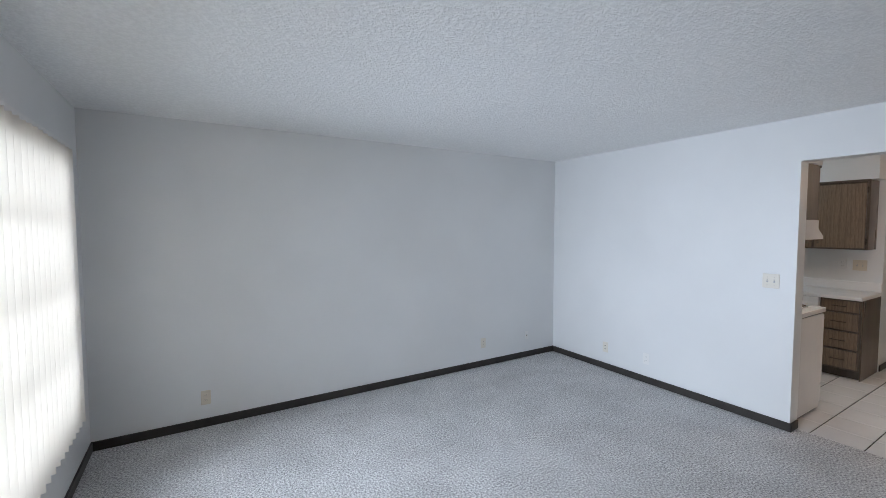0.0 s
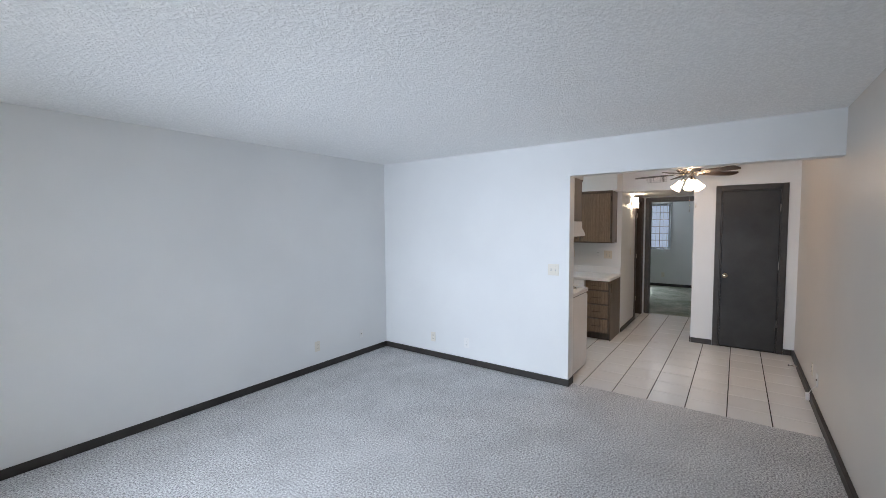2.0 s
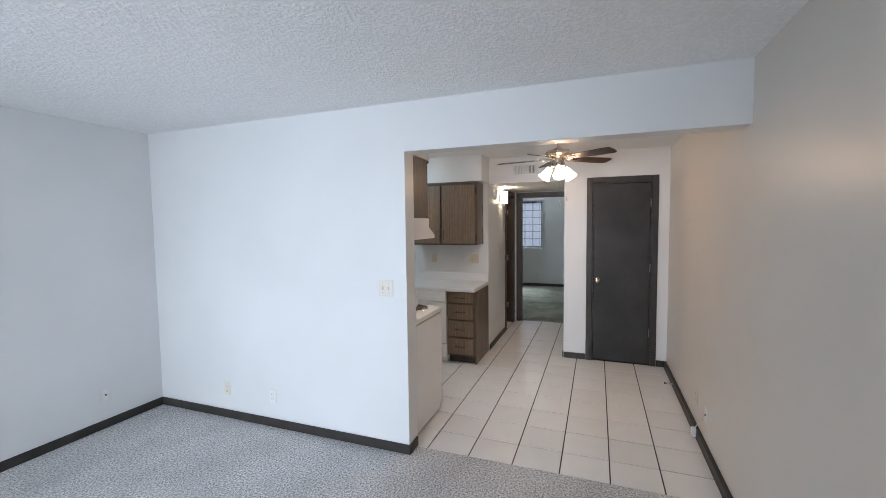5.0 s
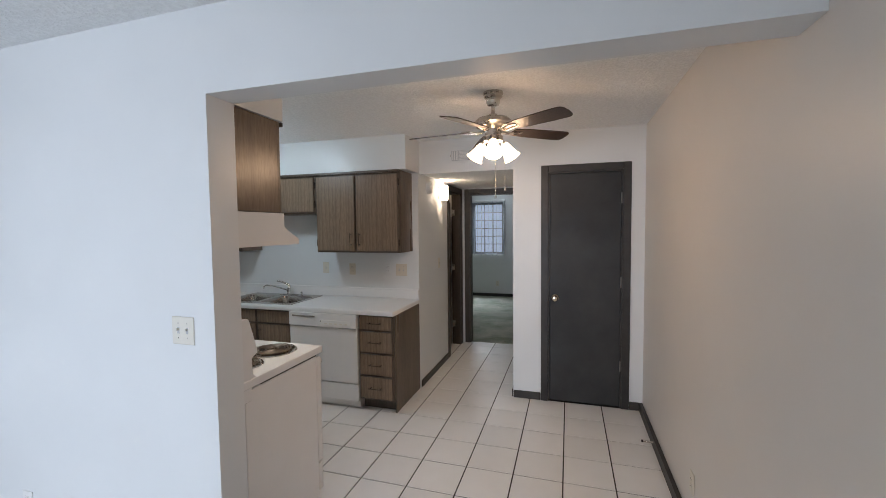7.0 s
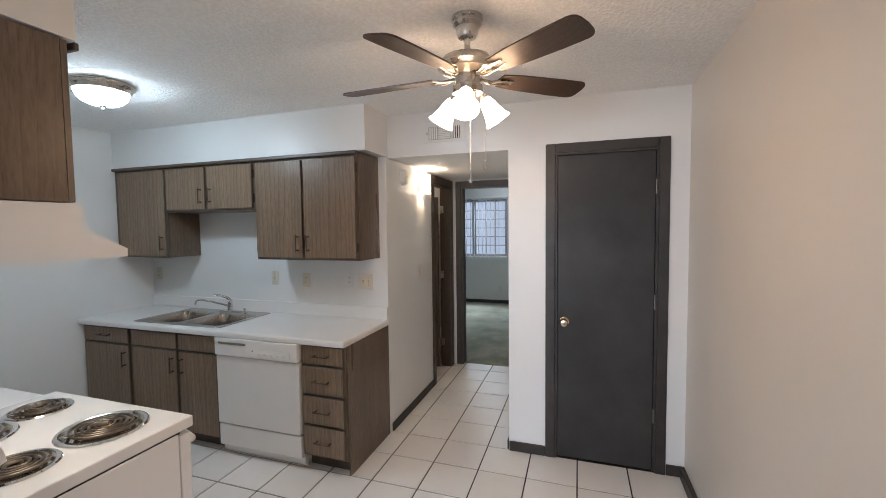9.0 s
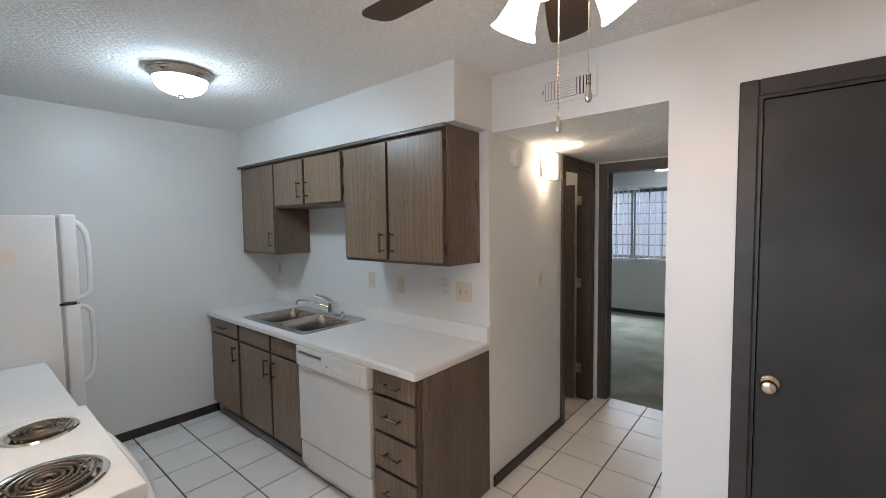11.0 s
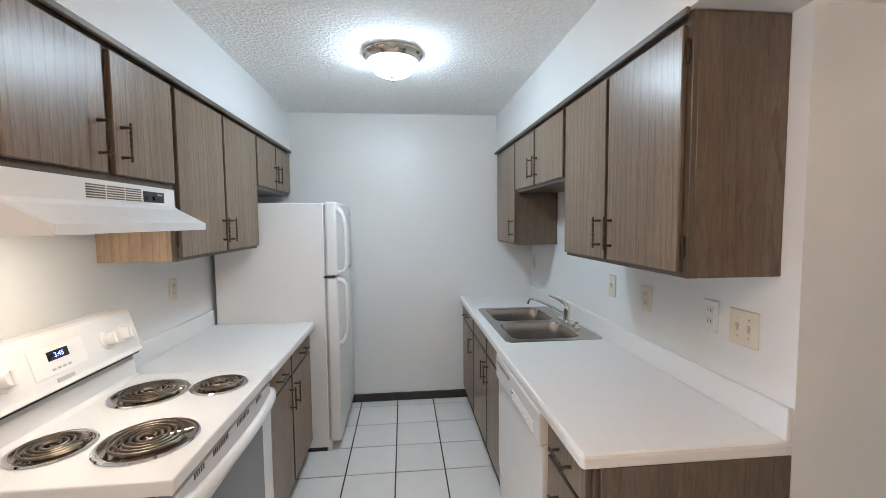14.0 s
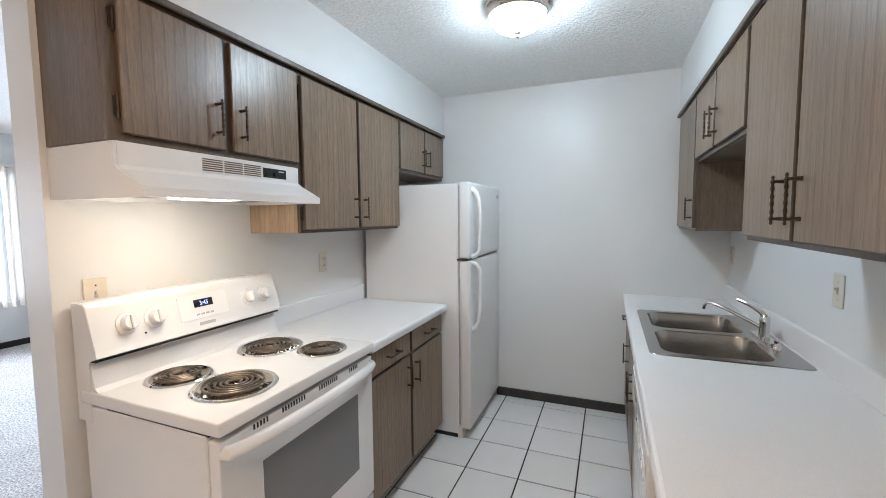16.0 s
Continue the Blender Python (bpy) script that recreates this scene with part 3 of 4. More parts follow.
# return-air register over the hall
reg = thing("air_register", (CX, 0.885, 2.26), "white louvred metal air register above the hall", "air vent")
part("frame", add_box(bmesh.new(), CX - 0.008, CX, 0.745, 1.050, 2.193, 2.335, 0.003), WALL, reg)
# grey and near-black sheets paint the shade between the louvres
part("gap_shade", add_box(bmesh.new(), CX - 0.0095, CX - 0.0075, 0.845, 1.012, 2.212, 2.304), GREY_BAR, reg)
part("gap_shade", add_box(bmesh.new(), CX - 0.010, CX - 0.007, 0.775, 0.844, 2.215, 2.30), DARK, reg)
for n in range(7):
    z = 2.221 + n * 0.0125
    part("slat", add_box(bmesh.new(), CX - 0.016, CX - 0.009, 0.845, 0.935, z - 0.004, z + 0.0045), WHITE_PL, reg)
for side in (0.780, 0.945):
    for n in range(4):
        y = side + n * 0.0165
        part("slat", add_box(bmesh.new(), CX - 0.016, CX - 0.009, y, y + 0.0085, 2.216, 2.30), WHITE_PL, reg)
part("lever", add_box(bmesh.new(), CX - 0.018, CX - 0.006, 1.018, 1.026, 2.25, 2.27, 0.002), NICKEL, reg)

# ---- ceiling fan ----
FX, FY = 5.29, 0.405
fan = thing("ceiling_fan", (FX, FY, CK), "brushed nickel ceiling fan with walnut blades and three lit shades", "ceiling fan")
up = Matrix.Translation((FX, FY, 0))
part("canopy", add_lathe(bmesh.new(), [(0, CK), (0.062, CK), (0.063, CK - 0.012), (0.057, CK - 0.018), (0.058, CK - 0.030), (0.045, CK - 0.042), (0.043, CK - 0.064), (0.036, CK - 0.078), (0.014, CK - 0.082)], up, 32), NICKEL, fan, smooth=True)
part("downrod", add_lathe(bmesh.new(), [(0.012, 2.36), (0.012, 2.29), (0.026, 2.285), (0.030, 2.262)], up, 16), NICKEL, fan, smooth=True)
part("motor", add_lathe(bmesh.new(), [(0.026, 2.278), (0.050, 2.268), (0.098, 2.256), (0.118, 2.236), (0.120, 2.222), (0.108, 2.212), (0.104, 2.205), (0.070, 2.196), (0.052, 2.190), (0.050, 2.152), (0.060, 2.148), (0.062, 2.118), (0.040, 2.108), (0, 2.106)], up, 40), NICKEL, fan, smooth=True)
for n in range(5):
    turn = up @ pose(0, 0, 2.178, 0, 0, 20 + 72 * n)
    arm = bmesh.new()
    add_tube(arm, [turn @ Vector(p) for p in ((0.055, 0, 0.004), (0.10, 0.012, -0.006), (0.15, 0.020, 0.002), (0.20, 0.012, 0.006))], [0.010, 0.009, 0.008, 0.006], 8, 0.6)
    add_tube(arm, [turn @ Vector(p) for p in ((0.055, 0, 0.004), (0.10, -0.012, -0.006), (0.15, -0.020, 0.002), (0.20, -0.012, 0.006))], [0.010, 0.009, 0.008, 0.006], 8, 0.6)
    part("blade_arm", arm, NICKEL, fan, smooth=True)
    tilt = turn @ pose(0, 0, 0.006, -12, (0, 2.2, 3.6, 0, 0)[n], 0)
    outline = [(0.145, -0.042), (0.24, -0.054), (0.42, -0.062), (0.508, -0.062), (0.525, -0.058), (0.536, -0.049), (0.542, -0.034), (0.545, 0.0), (0.542, 0.034), (0.536, 0.049), (0.525, 0.058), (0.508, 0.062), (0.42, 0.062), (0.24, 0.054), (0.145, 0.042), (0.135, 0.0)]
    bm = add_prism(bmesh.new(), outline, 2, 0.0, 0.006)
    bm.transform(tilt)
    part("blade", bm, BLADE, fan, "dark walnut fan blade")
for n in range(3):
    turn = up @ pose(0, 0, 0, 0, 0, 190 + 120 * n)
    arm = turn @ Vector((0.045, 0, 2.130)), turn @ Vector((0.064, 0, 2.122)), turn @ Vector((0.077, 0, 2.104))
    part("lamp_arm", add_tube(bmesh.new(), arm, [0.010, 0.011, 0.018], 10), NICKEL, fan, smooth=True)
    m = turn @ pose(0.074, 0, 2.108, 0, -38, 0)
    bell = [(0.018, 0.0), (0.025, -0.009), (0.031, -0.030), (0.037, -0.060), (0.046, -0.090), (0.056, -0.106), (0.0545, -0.107)]
    part("shade", add_lathe(bmesh.new(), bell, m, 24), FAN_GLOW, fan, "glowing frosted glass bell shade", True)
    part("bulb", add_lathe(bmesh.new(), [(0.054, -0.105), (0.045, -0.108), (0.022, -0.110), (0, -0.111)], m, 20), FAN_BULB, fan, "glowing lamp mouth", True)
for dx, dy, z in ((-0.04, -0.020, 1.774), (-0.04, -0.079, 1.822)):
    bm = add_tube(bmesh.new(), [(FX + dx, FY + dy, 2.12), (FX + dx, FY + dy, z + 0.02)], 0.0008, 5)
    for i in range(int((2.10 - z) / 0.0075)):
        add_lathe(bm, [(0, -0.0025), (0.0023, 0), (0, 0.0025)], Matrix.Translation((FX + dx, FY + dy, z + 0.02 + i * 0.0075)), 6)
    part("pull_chain", bm, NICKEL, fan)
    part("pull_fob", add_lathe(bmesh.new(), [(0, 0.020), (0.003, 0.018), (0.0042, 0.008), (0.0062, 0.0), (0.0066, -0.008), (0.005, -0.014), (0, -0.016)], Matrix.Translation((FX + dx, FY + dy, z)), 14), NICKEL, fan, smooth=True)

# ---- kitchen ceiling light ----
dome = thing("ceiling_light", (5.312, 2.553, CK), "flush-mounted nickel ceiling light with lit frosted dome", "ceiling light")
m = Matrix.Translation((5.312, 2.553, CK))
part("ring", add_lathe(bmesh.new(), [(0, 0), (0.150, 0), (0.157, -0.003), (0.159, -0.008), (0.158, -0.014), (0.154, -0.019), (0.148, -0.023), (0.143, -0.029), (0.140, -0.037), (0.138, -0.044), (0.133, -0.049), (0.128, -0.047), (0.127, -0.030)], m, 48), NICKEL, dome, "brushed nickel ring", True)
part("glass", add_lathe(bmesh.new(), [(0.125, -0.040), (0.124, -0.058), (0.116, -0.078), (0.098, -0.097), (0.068, -0.112), (0.034, -0.119), (0, -0.121)], m, 40), DOME_GLOW, dome, "glowing frosted glass dome", True)
part("finial", add_lathe(bmesh.new(), [(0, -0.117), (0.018, -0.119), (0.017, -0.127), (0.008, -0.132), (0.009, -0.140), (0.004, -0.147), (0, -0.149)], m, 16), NICKEL, dome, smooth=True)

rl = thing("ceiling_light", (11.33, 1.46, CL), "lit round flush ceiling light in the bedroom", "ceiling light")
m = Matrix.Translation((11.33, 1.46, CL))
part("ring", add_lathe(bmesh.new(), [(0, 0), (0.155, 0), (0.158, -0.012), (0.150, -0.024), (0.142, -0.026)], m, 32), NICKEL, rl, "", True)
part("glass", add_lathe(bmesh.new(), [(0.142, -0.024), (0.135, -0.050), (0.105, -0.076), (0.055, -0.090), (0, -0.094)], m, 32), BED_GLOW, rl, "", True)

bl = thing("ceiling_light", (7.65, 2.2, CL), "lit round ceiling light in the bathroom", "ceiling light")
m = Matrix.Translation((7.65, 2.2, CL))
part("ring", add_lathe(bmesh.new(), [(0, 0), (0.13, 0), (0.13, -0.02), (0.115, -0.03)], m, 32), NICKEL, bl, "", True)
part("glass", add_lathe(bmesh.new(), [(0.115, -0.026), (0.10, -0.06), (0.05, -0.085), (0, -0.09)], m, 32), BATH_GLOW, bl, "", True)


# ---- cabinets ----
def pull(parent, x, y, z, sign, vertical=True, half=0.048):
    """An antique turned bar pull on two posts, standing off a door face at x."""
    d = x + sign * 0.030
    ax = (lambda s: (d, y, z + s)) if vertical else (lambda s: (d, y + s, z))
    bm = bmesh.new()
    steps = [(-1.32, 0.0015), (-1.24, 0.0045), (-1.12, 0.003), (-1.0, 0.0062), (-0.84, 0.0030), (-0.62, 0.0052), (-0.40, 0.0032), (-0.18, 0.0054), (0, 0.0034),
             (0.18, 0.0054), (0.40, 0.0032), (0.62, 0.0052), (0.84, 0.0030), (1.0, 0.0062), (1.12, 0.003), (1.24, 0.0045), (1.32, 0.0015)]
    add_tube(bm, [ax(half * s) for s, r in steps], [r for s, r in steps], 7)
    for s in (-half, half):
        p = ax(s)
        add_tube(bm, [(x, p[1], p[2]), (d, p[1], p[2])], [0.006, 0.0034], 7)
    part("handle", bm, BRASS, parent, "antique brass bar pull", True)


def hinge(parent, x, y, z, sign):
    bm = add_tube(bmesh.new(), [(x + sign * 0.004, y, z - 0.034), (x + sign * 0.004, y, z + 0.034)], 0.005, 7)
    add_box(bm, min(x, x + sign * 0.003), max(x, x + sign * 0.003), y - 0.010, y + 0.010, z - 0.028, z + 0.028)
    part("hinge", bm, HINGE, parent, "dark brass surface hinge")


def cabinet(name, back, front, y0, y1, z0, z1, doors, label, toe=0.0, group="kitchen cabinets", raw_end=False, open_top=False):
    """A framed cabinet: carcass, face frame and overlay doors or drawers (y0, y1, z0, z1, kind, handle side, hinge side)."""
    sign = 1 if front > back else -1
    frame_x, face_x = front - sign * 0.018, front
    th = thing(name, ((back + front) / 2, (y0 + y1) / 2, z0 - toe), label, "cabinet", group)
    inner = frame_x - sign * 0.018
    a, b = sorted((back, inner))
    if open_top:
        part("side_panel", add_box(bmesh.new(), a, b, y0, y0 + 0.016, z0, z1, 0.0015), WOOD_SIDE_SHADED, th)
        part("side_panel", add_box(bmesh.new(), a, b, y1 - 0.016, y1, z0, z1, 0.0015), WOOD_SIDE_SHADED, th)
        part("bottom_panel", add_box(bmesh.new(), a, b, y0 + 0.016, y1 - 0.016, z0, z0 + 0.016), WOOD_SIDE_SHADED, th)
    else:
        part("body", add_box(bmesh.new(), a, b, y0, y1, z0, z1, 0.0015), WOOD_RAW if raw_end else WOOD_SIDE_SHADED, th, "oak veneer carcass")
    a, b = sorted((inner, frame_x))
    bm = bmesh.new()
    add_box(bm, a, b, y0, y1, z0, z1, 0.002)
    part("face_frame", bm, WOOD_FRAME, th, "stained face frame, darkened for the shade between doors")
    if toe:
        a, b = sorted((back, inner - sign * 0.055))
        part("toe_kick", add_box(bmesh.new(), a, b, y0, y1, 0.0, z0), WOOD_DARK, th, "dark recessed toe kick")
    for d0, d1, e0, e1, kind, hand, hang in doors:
        a, b = sorted((frame_x, face_x))
        leaf = part("drawer" if kind == "drawer" else "door", add_box(bmesh.new(), a, b, d0, d1, e0, e1, 0.003), WOOD, th)
        # dark stained edges, their tone also painting the shade in the gaps
        leaf.data.materials.append(WOOD_FRAME)
        for face in leaf.data.polygons:
            face.material_index = int(abs(face.normal.x) < 0.9)
        mid = (d0 + d1) / 2
        if kind == "drawer":
            pull(leaf, face_x, mid, (e0 + e1) / 2, sign, False)
        elif hand:
            hy = d0 + 0.035 if hand < 0 else d1 - 0.035
            hz = e0 + 0.105 if kind == "upper" else e1 - 0.105
            pull(leaf, face_x, hy, hz, sign)
        if hang:
            hy = d0 - 0.004 if hang < 0 else d1 + 0.004
            for hz in (e0 + 0.075, e1 - 0.075):
                hinge(leaf, frame_x, hy, hz, sign)
    return th


UT = 2.108
UF, BF, WF, WB = 6.145, 5.852, 4.45, 4.742         # fronts: upper and base east, upper and base west
cabinet("wall_cabinet", KW, WF, 1.312, 2.066, 1.666, UT, [(1.345, 1.682, 1.688, 2.076, "upper", 1, -1), (1.714, 2.056, 1.688, 2.076, "upper", -1, 1)], "oak-laminate wall cabinet over the range hood with two doors")
cabinet("wall_cabinet", KW, WF, 2.068, 2.998, 1.376, UT, [(2.082, 2.512, 1.392, 2.076, "upper", 1, -1), (2.532, 2.988, 1.392, 2.076, "upper", -1, 0)], "tall oak-laminate wall cabinet beside the refrigerator", raw_end=True)
cabinet("wall_cabinet", KW, WF, 3.000, KN - 0.002, 1.745, UT, [(3.015, 3.388, 1.768, 2.076, "upper", 1, -1), (3.402, 3.758, 1.768, 2.076, "upper", -1, 0)], "short oak-laminate wall cabinet over the refrigerator")
cabinet("wall_cabinet", KE, UF, 1.408, 2.280, 1.358, UT, [(1.428, 1.846, 1.374, 2.076, "upper", 1, -1), (1.866, 2.268, 1.374, 2.076, "upper", -1, 1)], "large two-door oak-laminate wall cabinet by the hall")
cabinet("wall_cabinet", KE, UF, 2.282, 3.178, 1.728, UT, [(2.302, 2.735, 1.746, 2.076, "upper", 1, -1), (2.762, 3.168, 1.746, 2.076, "upper", -1, 0)], "short oak-laminate wall cabinet over the sink")
cabinet("wall_cabinet", KE, UF, 3.180, KN - 0.002, 1.358, UT, [(3.192, 3.722, 1.374, 2.076, "upper", -1, 0)], "single-door oak-laminate wall cabinet in the corner")
# thin top rails under the soffits
for side, x0, x1, y0 in (("west", WF - 0.002, WF + 0.012, 1.312), ("east", UF - 0.012, UF + 0.002, 1.400)):
    setting("trim_cabinet_" + side, add_box(bmesh.new(), x0, x1, y0, KN - 0.002, 2.090, 2.112, 0.003), WOOD_FRAME, "narrow stained wood rail along the cabinet tops")
BZ0, BZ1, DRZ = 0.10, 0.845, 0.704
cabinet("base_cabinet", KE, BF, 3.236, KN - 0.002, BZ0, BZ1, [(3.258, 3.750, DRZ + 0.014, 0.832, "drawer", 0, 0), (3.258, 3.750, 0.112, DRZ, "base", -1, 0)], "oak-laminate base cabinet with one drawer in the corner", 0.10)
cabinet("base_cabinet", KE, BF, 2.378, 3.234, BZ0, BZ1, [(2.388, 2.742, DRZ + 0.014, 0.832, "panel", 0, 0), (2.764, 3.222, DRZ + 0.014, 0.832, "panel", 0, 0), (2.388, 2.742, 0.112, DRZ, "base", 1, 0), (2.764, 3.222, 0.112, DRZ, "base", -1, 0)], "oak-laminate sink base cabinet with two doors", 0.10, open_top=True)
cabinet("drawer_unit", KE, BF, 1.360, 1.686, BZ0, BZ1, [(1.372, 1.676, z0, z1, "drawer", 0, 0) for z0, z1 in ((0.716, 0.834), (0.520, 0.700), (0.322, 0.504), (0.116, 0.306))], "oak-laminate unit of four drawers beside the dishwasher", 0.10)
cabinet("base_cabinet", KW, WB, 2.112, 2.992, BZ0, BZ1, [(2.126, 2.532, DRZ + 0.014, 0.832, "drawer", 0, 0), (2.554, 2.980, DRZ + 0.014, 0.832, "drawer", 0, 0), (2.126, 2.532, 0.112, DRZ, "base", 1, 0), (2.554, 2.980, 0.112, DRZ, "base", -1, 0)], "oak-laminate base cabinet with two drawers beside the range", 0.10)
setting("end_panel", add_box(bmesh.new(), BF + 0.034, KE, 1.347, 1.359, 0.0, BZ1, 0.002), WOOD_SIDE_SHADED, "oak veneer end panel of the counter run")

# ---- worktops ----
CT = 0.886
SX0, SX1, SY0, SY1 = 5.908, 6.405, 2.415, 3.235
ctr = thing("worktop", (6.1, 2.5, BZ1), "white laminate worktop with low backsplash, around the sink", "worktop")
bm = bmesh.new()
R = 0.012


def top_strip(bm, x0, x1, y0, y1, front=None, south=False):
    """A slab of worktop; the named edges are rounded."""
    outline = [(x0, BZ1), (x1, BZ1), (x1, CT), (x0, CT)]
    if front == "lo":
        outline = [(x0 + 0.004, BZ1), (x1, BZ1), (x1, CT), (x0 + R, CT), (x0 + R * 0.3, CT - R * 0.3), (x0, CT - R), (x0, BZ1 + 0.004)]
    if front == "hi":
        outline = [(x0, BZ1), (x1 - 0.004, BZ1), (x1, BZ1 + 0.004), (x1, CT - R), (x1 - R * 0.3, CT - R * 0.3), (x1 - R, CT), (x0, CT)]
    return add_prism(bm, [(a, b) for a, b in outline], 1, y0, y1)


NEAR, TURN = 1.346, 1.400
top_strip(bm, 5.828, SX0, TURN, KN - 0.002, "lo")
top_strip(bm, SX0, SX1, TURN, SY0)
top_strip(bm, SX0, SX1, SY1, KN - 0.002)
top_strip(bm, SX1, KE - 0.001, TURN, KN - 0.002)
# the free end of the worktop, its corner and edges rounded
edge = [(5.828, TURN, 1, 0)] + [(5.842 - 0.014 * math.cos(a), NEAR + 0.014 - 0.014 * math.sin(a), math.cos(a), math.sin(a)) for a in (radians(15 * i) for i in range(7))] + [(KE - 0.001, NEAR, 0, 1)]
loops = [[bm.verts.new((x + ax * inset, y + ay * inset, z)) for x, y, ax, ay in edge] + [bm.verts.new((KE - 0.001, TURN, z))] for z, inset in ((BZ1, 0.004), (BZ1 + 0.004, 0), (CT - R, 0), (CT - R * 0.3, R * 0.3), (CT, R))]
for p, q in zip(loops, loops[1:]):
    for i in range(len(p)):
        bm.faces.new((p[i], p[(i + 1) % len(p)], q[(i + 1) % len(p)], q[i]))
bm.faces.new(loops[0][::-1])
bm.faces.new(loops[-1])
part("top", bm, LAMINATE, ctr)
part("backsplash", add_box(bmesh.new(), KE - 0.021, KE - 0.001, 1.346, KN - 0.002, CT, 0.985, 0.005, 2), LAMINATE, ctr)
ctw = thing("worktop", (4.43, 2.5, BZ1), "short white laminate worktop between range and refrigerator", "worktop")
part("top", top_strip(bmesh.new(), KW + 0.001, 4.768, 2.110, 3.012, "hi"), LAMINATE, ctw)
part("backsplash", add_box(bmesh.new(), KW + 0.001, KW + 0.021, 2.110, 3.012, CT, 0.985, 0.005, 2), LAMINATE, ctw)

# ---- sink and tap ----
sink = thing("kitchen_sink", (6.1, 2.8, CT), "double-bowl stainless steel sink let into the worktop", "sink")
bm = bmesh.new()
outer = round_rect(5.890, 6.425, 2.398, 3.252, 0.03)
BOWLS = ((5.935, 6.325, 2.436, 2.802), (5.935, 6.325, 2.848, 3.214))
bowls = [round_rect(*q, 0.06) for q in BOWLS]
edges = []
for loop in (outer, *bowls):
    vs = [bm.verts.new((x, y, CT + 0.004)) for x, y in loop]
    edges += [bm.edges.new((vs[i], vs[(i + 1) % len(vs)])) for i in range(len(vs))]
bmesh.ops.triangle_fill(bm, use_beauty=True, use_dissolve=False, edges=edges)
rim = [v for v in bm.verts][: len(outer)]
low = [bm.verts.new((v.co.x * 1.0 + (0.003 if v.co.x > 6.1 else -0.003), v.co.y + (0.003 if v.co.y > 2.8 else -0.003), CT + 0.0005)) for v in rim]
for i in range(len(rim)):
    bm.faces.new((rim[i], rim[(i + 1) % len(rim)], low[(i + 1) % len(rim)], low[i]))
part("rim", bm, STEEL, sink, "flat steel rim")
for (x0, x1, y0, y1) in BOWLS:
    bm = bmesh.new()
    rings = []
    for inset, z, r in ((0.0, 0.004, 0.06), (0.003, -0.004, 0.06), (0.008, -0.10, 0.060), (0.013, -0.165, 0.060), (0.030, -0.186, 0.065), (0.09, -0.192, 0.06), (0.145, -0.195, 0.035)):
        rings.append([bm.verts.new((x, y, CT + z)) for x, y in round_rect(x0 + inset, x1 - inset, y0 + inset, y1 - inset, r)])
    for p, q in zip(rings, rings[1:]):
        for i in range(len(p)):
            bm.faces.new((p[i], p[(i + 1) % len(p)], q[(i + 1) % len(p)], q[i]))
    bm.faces.new(rings[-1])
    bowl = part("bowl", bm, STEEL, sink, "", True)
    part("drain", add_lathe(bmesh.new(), [(0.044, 0.003), (0.040, 0.004), (0.034, 0.0), (0.030, -0.002), (0, -0.003)], Matrix.Translation(((x0 + x1) / 2, (y0 + y1) / 2, CT - 0.193)), 24), CHROME, bowl, "chrome drain basket", True)
tap = thing("kitchen_tap", (6.375, 2.785, CT), "single-lever chrome kitchen tap behind the sink", "tap")
tx, ty, tz = 6.375, 2.785, CT + 0.004
part("deck_plate", add_prism(bmesh.new(), round_rect(tx - 0.026, tx + 0.026, ty - 0.11, ty + 0.11, 0.025), 2, tz, tz + 0.010), CHROME, tap, smooth=True)
part("body", add_lathe(bmesh.new(), [(0.022, 0.008), (0.0205, 0.03), (0.019, 0.075), (0.0205, 0.090), (0.018, 0.102), (0, 0.106)], Matrix.Translation((tx, ty, tz)), 24), CHROME, tap, smooth=True)
part("spout", add_tube(bmesh.new(), [(tx, ty, tz + 0.045), (tx - 0.05, ty + 0.035, tz + 0.072), (tx - 0.12, ty + 0.085, tz + 0.105), (tx - 0.175, ty + 0.125, tz + 0.125), (tx - 0.198, ty + 0.142, tz + 0.122), (tx - 0.206, ty + 0.148, tz + 0.104), (tx - 0.207, ty + 0.149, tz + 0.090)], [0.009, 0.008, 0.0072, 0.007, 0.0075, 0.009, 0.009], 12), CHROME, tap, smooth=True)
part("lever", add_tube(bmesh.new(), [(tx, ty, tz + 0.100), (tx - 0.012, ty + 0.012, tz + 0.118), (tx - 0.045, ty + 0.045, tz + 0.140), (tx - 0.085, ty + 0.085, tz + 0.156)], [0.009, 0.0075, 0.0052, 0.0042], 10, 1.5), CHROME, tap, smooth=True)
part("sprayer", add_lathe(bmesh.new(), [(0.016, 0), (0.014, 0.012), (0.010, 0.02), (0.012, 0.035), (0, 0.04)], Matrix.Translation((tx - 0.0, ty - 0.155, tz)), 16), CHROME, tap, smooth=True)

# ---- dishwasher ----
dw = thing("dishwasher", (6.1, 2.04, 0), "white built-in dishwasher under the worktop", "dishwasher")
part("tub", add_box(bmesh.new(), 5.882, KE - 0.03, 1.690, 2.374, 0.02, 0.84), WHITE_PL, dw)
part("door", add_box(bmesh.new(), 5.838, 5.882, 1.692, 2.372, 0.235, 0.715, 0.006, 2), ENAMEL, dw)
panel = part("control_panel", add_box(bmesh.new(), 5.824, 5.882, 1.692, 2.372, 0.720, 0.844, 0.010, 3), ENAMEL, dw)
part("latch_slot", add_box(bmesh.new(), 5.820, 5.8255, 2.10, 2.335, 0.802, 0.817, 0.002), KNOB_DARK, panel, "dark latch slot")
part("button_strip", add_box(bmesh.new(), 5.8215, 5.8255, 1.745, 2.05, 0.738, 0.784, 0.002), WHITE_PL, panel)
